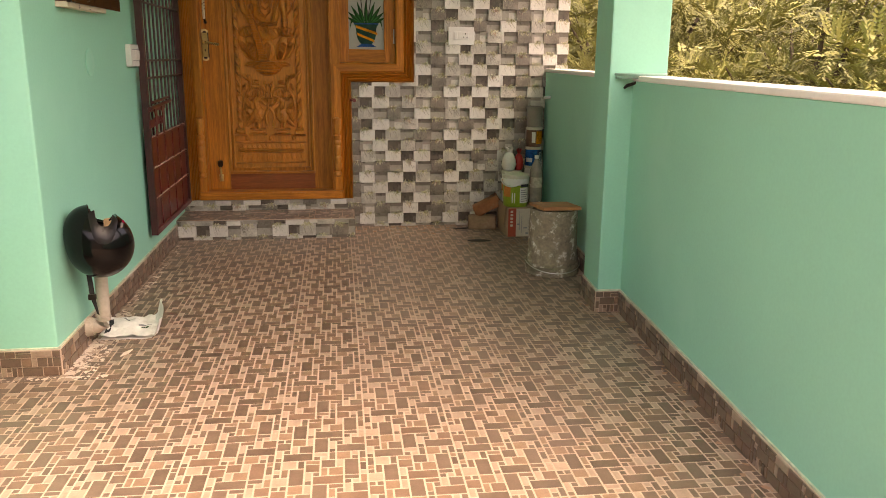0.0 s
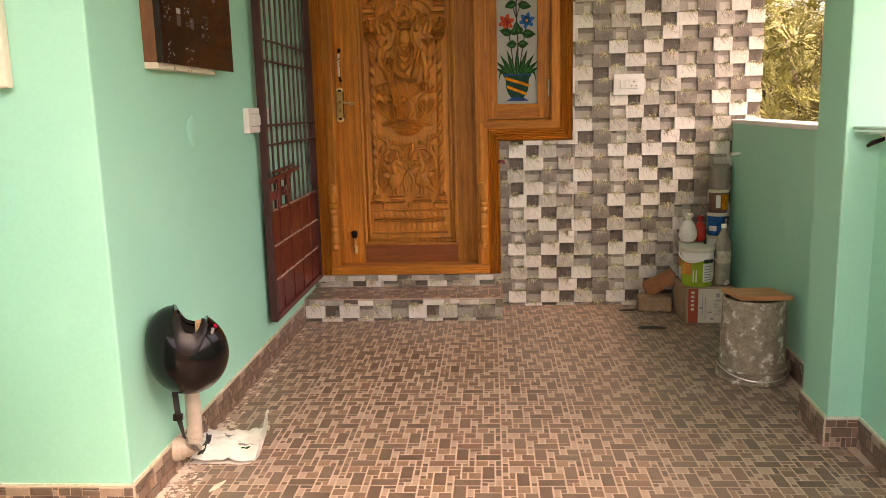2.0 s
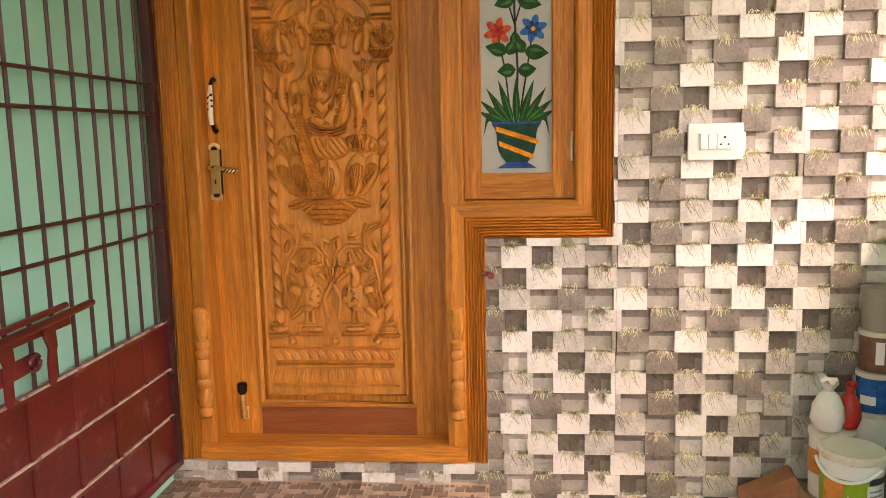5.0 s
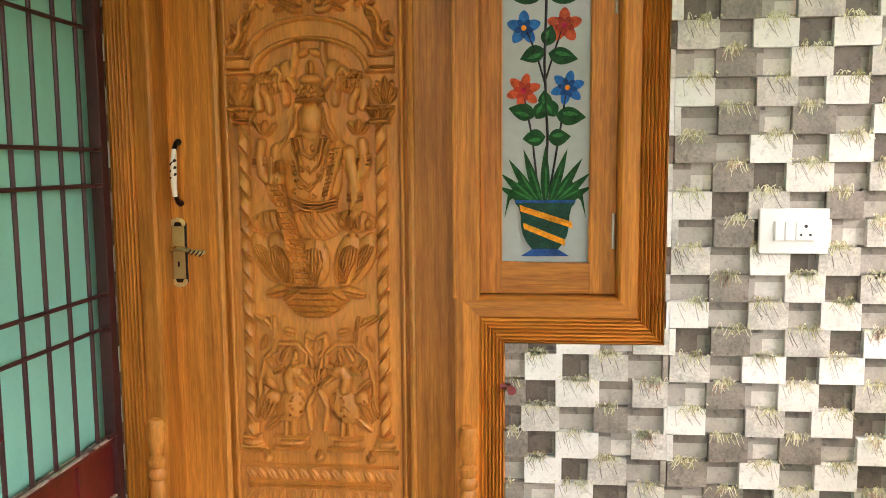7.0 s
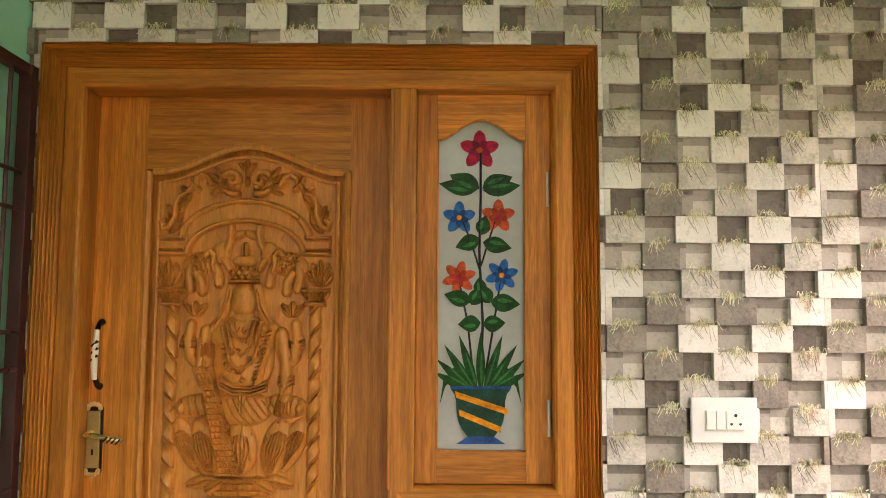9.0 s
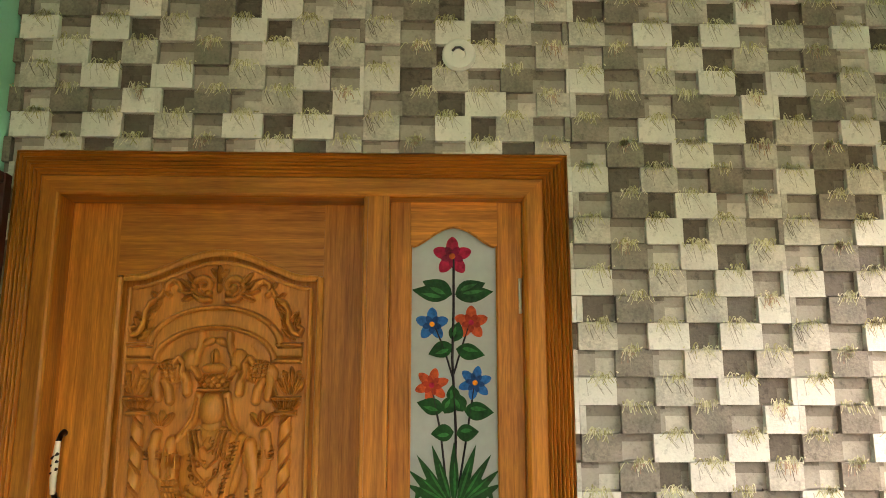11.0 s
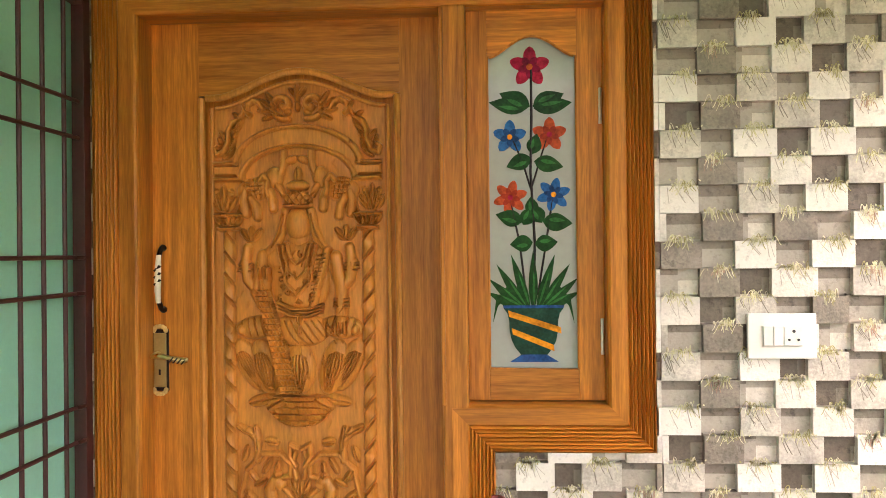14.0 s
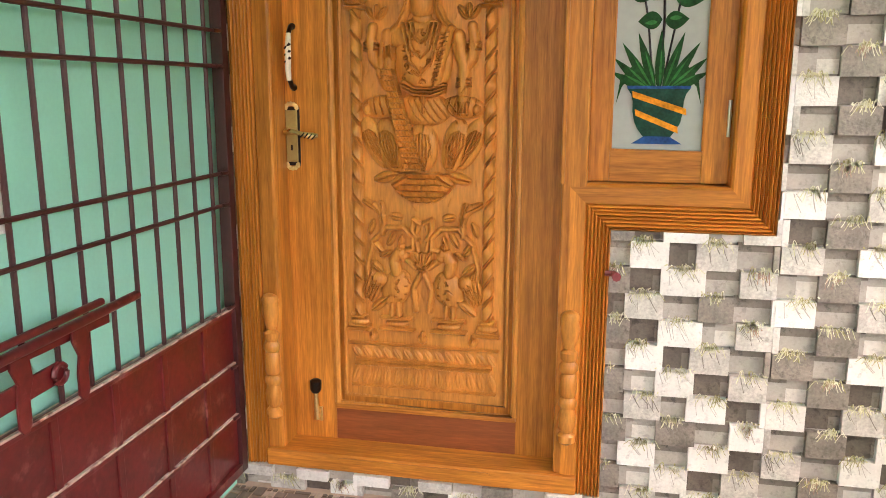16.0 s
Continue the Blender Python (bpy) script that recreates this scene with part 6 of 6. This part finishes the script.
def tile_design(print_rows, seed):
    """Boxes (x0, x1, z0, z1, depth, tone) and plant strokes of one tile print."""
    rng, boxes, blades = random.Random(seed), [], []
    rh = TH / 4
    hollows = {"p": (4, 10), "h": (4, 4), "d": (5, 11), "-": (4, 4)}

    def tuft(mid, half, z1, count, kinds, reach):
        for q in range(count):
            x0 = mid + rng.gauss(0, 0.3) * half
            side = rng.choice((-1, 1))
            out, rise = side * rng.uniform(0.08, 0.6) * half * reach, rng.uniform(0.005, 0.026)
            fall = rng.uniform(0.0, 0.022)
            arc = [(x0 + out * (k / 7) ** 1.3, z1 - 0.01 + rise * math.sin(math.pi * min(1.0, k / 6.3) ** 0.75) - fall * (k / 7) ** 2.2) for k in range(8)]
            blades.append((arc, rng.choice(kinds), rng.uniform(0.0006, 0.0012)))
        for q in range(count // 2):
            x0, z0 = mid + rng.gauss(0, 0.4) * half, z1 - 0.006 + abs(rng.gauss(0, 0.007))
            a, l = rng.uniform(0.2, 2.9), rng.uniform(0.004, 0.009)
            blades.append(([(x0, z0), (x0 + 0.5 * l * math.cos(a), z0 + 0.5 * l * math.sin(a)), (x0 + l * math.cos(a), z0 + l * math.sin(a))], rng.choice(kinds), 0.0019))

    for r, row in enumerate(print_rows):
        z1 = TH - r * rh
        at = 0.0
        for entry in row.split("; "):
            span, tone, hollow = entry.split()
            a, b = [int(v) / 1000 for v in span.split("-")]
            a, b = min(a, 1.0), min(b, 1.0)
            if a > at + 0.004:
                # shade drawn into the print: left part a tone darker beside the block
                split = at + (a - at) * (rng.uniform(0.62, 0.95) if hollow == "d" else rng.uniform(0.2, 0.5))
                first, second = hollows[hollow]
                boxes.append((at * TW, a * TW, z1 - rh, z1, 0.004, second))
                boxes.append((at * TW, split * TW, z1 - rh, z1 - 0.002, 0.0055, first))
                # shade in the print's tones: darker bands below the hollow's upper edge
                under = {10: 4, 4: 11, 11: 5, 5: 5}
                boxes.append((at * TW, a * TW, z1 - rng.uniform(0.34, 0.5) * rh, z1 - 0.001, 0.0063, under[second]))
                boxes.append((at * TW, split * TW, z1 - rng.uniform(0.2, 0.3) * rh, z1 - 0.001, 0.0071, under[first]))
            at = b
            if b - a < 0.004:
                continue
            sag = rng.uniform(-0.003, 0.001)
            boxes.append((a * TW, b * TW - 0.001, z1 - rh - 0.004 + sag, z1 - 0.006, 0.025, int(tone[0])))
            if b - a > 0.1:
                mid, half = ((a + b) / 2 + rng.uniform(-0.02, 0.02)) * TW, (b - a) * TW * 0.5
                rusty = tone.endswith("r")
                tuft(mid, half, z1, rng.randint(14, 20), (6, 6, 7, 12), rng.uniform(0.7, 1.1))
                if rusty:
                    tuft(mid, half * 0.6, z1 - 0.012, 9, (8, 8, 7), 0.8)
                # grass shade in the print: slanting streaks darker than the block
                for q in range(rng.randint(4, 7)):
                    x0 = mid + rng.uniform(-0.85, 0.5) * half
                    dx, drop = rng.uniform(0.004, 0.028), rng.uniform(0.02, 0.055)
                    blades.append(([(x0 + dx * (k / 4) ** 1.2, z1 - 0.01 - drop * k / 4) for k in range(5)], 9 if int(tone[0]) > 1 else 13, rng.uniform(0.0006, 0.0014)))
    return boxes, blades


DESIGNS = [tile_design(rows, 21 + k) for k, rows in enumerate(PRINTS)]


def tile_shape(design, x0, z0, regions, y=0.0):
    """The part of a tile at (x0, z0) that lies in the regions, as one shape, or None. Also whether it is whole."""
    s, area = Shape(), 0.0
    for a, b, c, d, deep, tone in design[0]:
        for rx0, rx1, rz0, rz1 in regions:
            p, q, u, v = max(x0 + a, rx0), min(x0 + b, rx1), max(z0 + c, rz0), min(z0 + d, rz1)
            if q - p > 0.002 and v - u > 0.002:
                s.box(p, q, y - deep, y + 0.003, u, v, tone, skip="Y")
                area += (q - p) * (v - u)
    for pts, kind, w in design[1]:
        if all(any(rx0 < x0 + px < rx1 and rz0 < z0 + pz < rz1 for rx0, rx1, rz0, rz1 in regions) for px, pz in pts):
            for (ax, az), (bx, bz) in zip(pts, pts[1:]):
                l = max(math.hypot(bx - ax, bz - az), 1e-6)
                nx, nz = -(bz - az) / l * w, (bx - ax) / l * w
                h = y - (0.0265 if kind not in (9, 13) else 0.0256)
                s.face([(x0 + ax - nx, h, z0 + az - nz), (x0 + bx - nx, h, z0 + bz - nz), (x0 + bx + nx, h, z0 + bz + nz), (x0 + ax + nx, h, z0 + az + nz)], kind)
    return s if s.f else None


def lay_wall_tiles(parent, regions, y, x_from, x_to, z_from, z_to):
    whole = {}
    for i in range(math.floor((x_from - TX) / TW), math.ceil((x_to - TX) / TW)):
        for j in range(math.floor((z_from - TZ) / TH), math.ceil((z_to - TZ) / TH)):
            x0, z0 = TX + i * TW, TZ + j * TH
            k = (5 * i + 2 * j + (i * j) % 2) % len(DESIGNS)
            inside = any(r[0] <= x0 + 1e-6 and x0 + TW <= r[1] + 1e-6 and r[2] <= z0 + 1e-6 and z0 + TH <= r[3] + 1e-6 for r in regions)
            if inside:
                if k not in whole:
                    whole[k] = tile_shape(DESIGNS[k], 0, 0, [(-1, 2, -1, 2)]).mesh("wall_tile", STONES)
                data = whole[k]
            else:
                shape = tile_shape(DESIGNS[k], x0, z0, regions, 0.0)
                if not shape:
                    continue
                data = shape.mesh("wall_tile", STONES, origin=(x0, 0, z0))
            ob = new("wall_tile", data)
            ob.parent = parent
            o = ORIGIN[parent.name]
            ob.location = (x0 - o[0], y - o[1], z0 - o[2])


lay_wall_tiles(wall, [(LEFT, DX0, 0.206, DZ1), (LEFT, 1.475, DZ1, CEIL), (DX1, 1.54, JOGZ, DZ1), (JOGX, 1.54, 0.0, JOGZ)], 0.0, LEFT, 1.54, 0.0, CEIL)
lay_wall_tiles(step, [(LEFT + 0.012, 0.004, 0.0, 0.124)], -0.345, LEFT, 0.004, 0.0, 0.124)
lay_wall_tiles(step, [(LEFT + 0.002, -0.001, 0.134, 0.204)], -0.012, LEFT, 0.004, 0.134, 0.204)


def paver(name, color, spread=0.2, rough=0.36):
    return material(name, color, rough, spread=spread, scale=18, fine=140, bump=0.12, stain=[c * 1.25 + 0.02 for c in color], stain_scale=3, stain_cut=0.6, object_spread=0.06, specular=0.5, coat=0.1)


PAVERS = [paver("paver_taupe", (0.165, 0.112, 0.082)), paver("paver_brown", (0.19, 0.118, 0.082)), paver("paver_beige", (0.37, 0.265, 0.2)), paver("paver_tan", (0.26, 0.165, 0.11)), paver("paver_umber", (0.14, 0.094, 0.069))]
FT, CELLS = 0.3, 16
# the floor print on a grid of twelve: column, row from the far side, width, depth, tone
FLOOR_PRINT = """0,0,2,4,D 2,0,2,1,D 2,1,1,2,L 3,1,1,1,D 2,3,1,1,D 3,2,4,2,D 4,0,1,2,L 5,0,2,2,B 7,0,1,1,D 8,0,1,1,D 7,1,2,2,D 7,3,1,2,L 8,3,1,1,D
9,0,2,2,T 9,2,1,2,L 10,2,2,2,B 11,0,1,2,L 8,4,4,2,D 0,4,2,1,L 0,5,1,1,D 1,5,1,1,L 2,4,1,2,D 3,4,2,2,T 5,4,1,1,L 5,5,1,1,D 6,4,1,2,D 7,5,1,1,D
11,6,2,1,T 11,7,2,2,B 11,9,1,2,L 0,9,1,1,D 11,11,1,1,D 1,6,2,2,D 3,6,1,2,L 1,8,1,2,L 2,8,2,2,T 4,6,2,4,D 6,6,1,1,T 6,7,1,2,D 6,9,1,1,L
7,6,1,2,D 7,8,1,1,L 7,9,1,1,D 8,6,2,2,L 10,6,1,2,D 8,8,1,2,D 9,8,2,4,D 0,10,4,2,D 4,10,2,1,D 4,11,1,1,D 5,11,1,1,L 6,10,1,2,L 7,10,2,2,L"""
FTX, FTY = 0.279, 0.2865


def mosaic(seed, across, up):
    """Packs oblong pavers over a grid; (i, j, w, h, tone)."""
    rng = random.Random(seed)
    taken, out = set(), []
    sizes = [(4, 2, 0), (2, 3, 0), (3, 2, 1), (2, 2, 0), (2, 2, 2), (2, 1, 3), (1, 2, 2), (1, 1, 4), (3, 1, 4), (1, 2, 4), (2, 2, 3), (1, 1, 2)]
    weights = [5, 4, 4, 2, 3.2, 2, 2.2, 1.5, 1.5, 2, 1, 1.5]
    for j in range(up):
        for i in range(across):
            if (i, j) in taken:
                continue
            for _ in range(40):
                w, h, tone = rng.choices(sizes, weights)[0]
                cells = [((i + a) % across, (j + b) % up) for a in range(w) for b in range(h)]
                if i + w <= across and j + h <= up and not any(c in taken for c in cells):
                    break
            else:
                w, h, tone, cells = 1, 1, 4, [(i, j)]
            taken.update(cells)
            out.append((i, j, w, h, tone if rng.random() < 0.8 else rng.choice((0, 1, 2, 0))))
    return out


def paver_shape(design, cell, joint=0.0043, height=0.0016, limit=(9, 9)):
    """Flat pavers on z = 0, bevelled to the joints."""
    s = Shape()
    for i, j, w, h, tone in design:
        x0, x1, y0, y1 = i * cell + joint / 2, min((i + w) * cell - joint / 2, limit[0]), j * cell + joint / 2, min((j + h) * cell - joint / 2, limit[1])
        if x1 - x0 < 0.003 or y1 - y0 < 0.003:
            continue
        b = 0.0012
        a = len(s.v)
        s.v += [(x0, y0, -0.004), (x1, y0, -0.004), (x1, y1, -0.004), (x0, y1, -0.004), (x0 + b, y0 + b, height - 0.0016), (x1 - b, y0 + b, height - 0.0016), (x1 - b, y1 - b, height - 0.0016), (x0 + b, y1 - b, height - 0.0016)]
        for q in ((4, 5, 6, 7), (0, 1, 5, 4), (1, 2, 6, 5), (2, 3, 7, 6), (3, 0, 4, 7)):
            s.f.append(tuple(a + k for k in q))
            s.m.append(tone)
    return s


oz = ORIGIN[floor.name]


def floor_shape(seed):
    """One printed floor tile, its origin at the near left corner; the tones shift a little from tile to tile."""
    rng, s = random.Random(seed), Shape()
    for entry in FLOOR_PRINT.split():
        i, j, w, h, tone = entry.split(",")
        i, j, w, h = int(i), 12 - int(j) - int(h), int(w), int(h)
        tone = rng.choice({"D": (0, 0, 0, 4, 1), "B": (1, 1, 0), "L": (2, 2, 2, 2, 3), "T": (3, 3, 1)}[tone])
        a, g, b = len(s.v), 0.0021, 0.001
        x0, x1, y0, y1 = i * FTX / 12 + g, (i + w) * FTX / 12 - g, j * FTY / 12 + g, (j + h) * FTY / 12 - g
        s.v += [(x0, y0, -0.004), (x1, y0, -0.004), (x1, y1, -0.004), (x0, y1, -0.004), (x0 + b, y0 + b, 0), (x1 - b, y0 + b, 0), (x1 - b, y1 - b, 0), (x0 + b, y1 - b, 0)]
        s.f += [tuple(a + k for k in q) for q in ((4, 5, 6, 7), (0, 1, 5, 4), (1, 2, 6, 5), (2, 3, 7, 6), (3, 0, 4, 7))]
        s.m += [tone] * 5
    return s


CELL = FT / CELLS
floor_meshes = [floor_shape(k).mesh("floor_tile", PAVERS) for k in range(5)]
rng = random.Random(3)
for i in range(-5, 9):
    for j in range(-11, 13):
        x0, y0 = -0.191 + (i - 4) * FTX, -3.577 + j * FTY
        if y0 > -0.01 or y0 < FRONT or x0 > right(y0 + FTY) + 0.1 or x0 < -3.2 or (x0 < LEFT - FTX and not -3.6 < y0 < -2.5):
            continue
        t = new("floor_tile", rng.choice(floor_meshes))
        t.parent, t.location = floor, (x0 - oz[0], y0 - oz[1], 0)
# tread of the step
os_ = ORIGIN[step.name]
CUT = mosaic(9, CELLS, CELLS)
tread_mesh = paver_shape(CUT, CELL).mesh("tread_tile", PAVERS)
part_mesh = paver_shape(CUT, CELL, limit=(0.272, 0.3)).mesh("tread_tile", PAVERS)
part("tread_bed", Shape().box(LEFT, 0.006, -0.352, -0.012, 0.1275, 0.1305), material("tread_grout", (0.5, 0.36, 0.27), 0.8), step)
for k in range(4):
    t = new("tread_tile", tread_mesh if k < 3 else part_mesh)
    t.parent, t.location = step, (LEFT + 0.004 + k * FT - os_[0], -0.345 - os_[1], 0.1345 - os_[2])

# skirting of cut tiles
SKIRT_BED = material("skirting_bed", (0.55, 0.42, 0.33), 0.8, spread=0.15, scale=12)
SH = 0.105
MORTAR = material("smeared_mortar", (0.5, 0.56, 0.44), 0.85, spread=0.3, scale=25, fine=90, bump=0.5)
strip = paver_shape(mosaic(15, 16, 6), CELL, joint=0.003, limit=(0.298, SH - 0.003)).mesh("skirting_tile", PAVERS)


def skirting(x0, y0, x1, y1, name_label):
    """A row of cut tiles along a wall foot; the wall lies to the left of the way from start to end."""
    length, turn = math.hypot(x1 - x0, y1 - y0), math.degrees(math.atan2(y1 - y0, x1 - x0))
    base = thing("baseboard", name_label, "skirting", (x0, y0, 0), turn=turn, built_here=False, kind="structure")
    part("bed", Shape().box(0, length, -0.0095, 0.012, 0.0, SH), SKIRT_BED, base, bevel=0.002)
    part("mortar_line", Shape().box(0, length, -0.006, 0.008, SH, SH + 0.007), MORTAR, base, "pale smeared mortar on top", bevel=0.002)
    n = int(length / FT)
    for k in range(n + 1):
        data = strip
        left = length - k * FT
        if left < 0.02:
            continue
        if left < FT:
            data = paver_shape(mosaic(15, 16, 6), CELL, joint=0.003, limit=(left - 0.002, SH - 0.003)).mesh("skirting_tile", PAVERS)
        t = new("skirting_tile", data)
        t.parent, t.matrix_basis = base, pose(k * FT, -0.0135, 0, 90, 0, 0)


LABEL = "brown mosaic tile skirting along the wall foot"
skirting(-2.6, -2.65, LEFT + 0.01, -2.65, LABEL)
skirting(LEFT, -2.65, LEFT, -0.35, LABEL)
skirting(right(0), -0.0, right(YB), YB, LABEL)
skirting(1.152, YB, 1.134, YF, LABEL)
skirting(1.124, YF, right(YF), YF, LABEL)
skirting(right(YF), YF, right(FRONT), FRONT, LABEL)
skirting(-1.207, -4.6, -1.207, -3.29, LABEL)
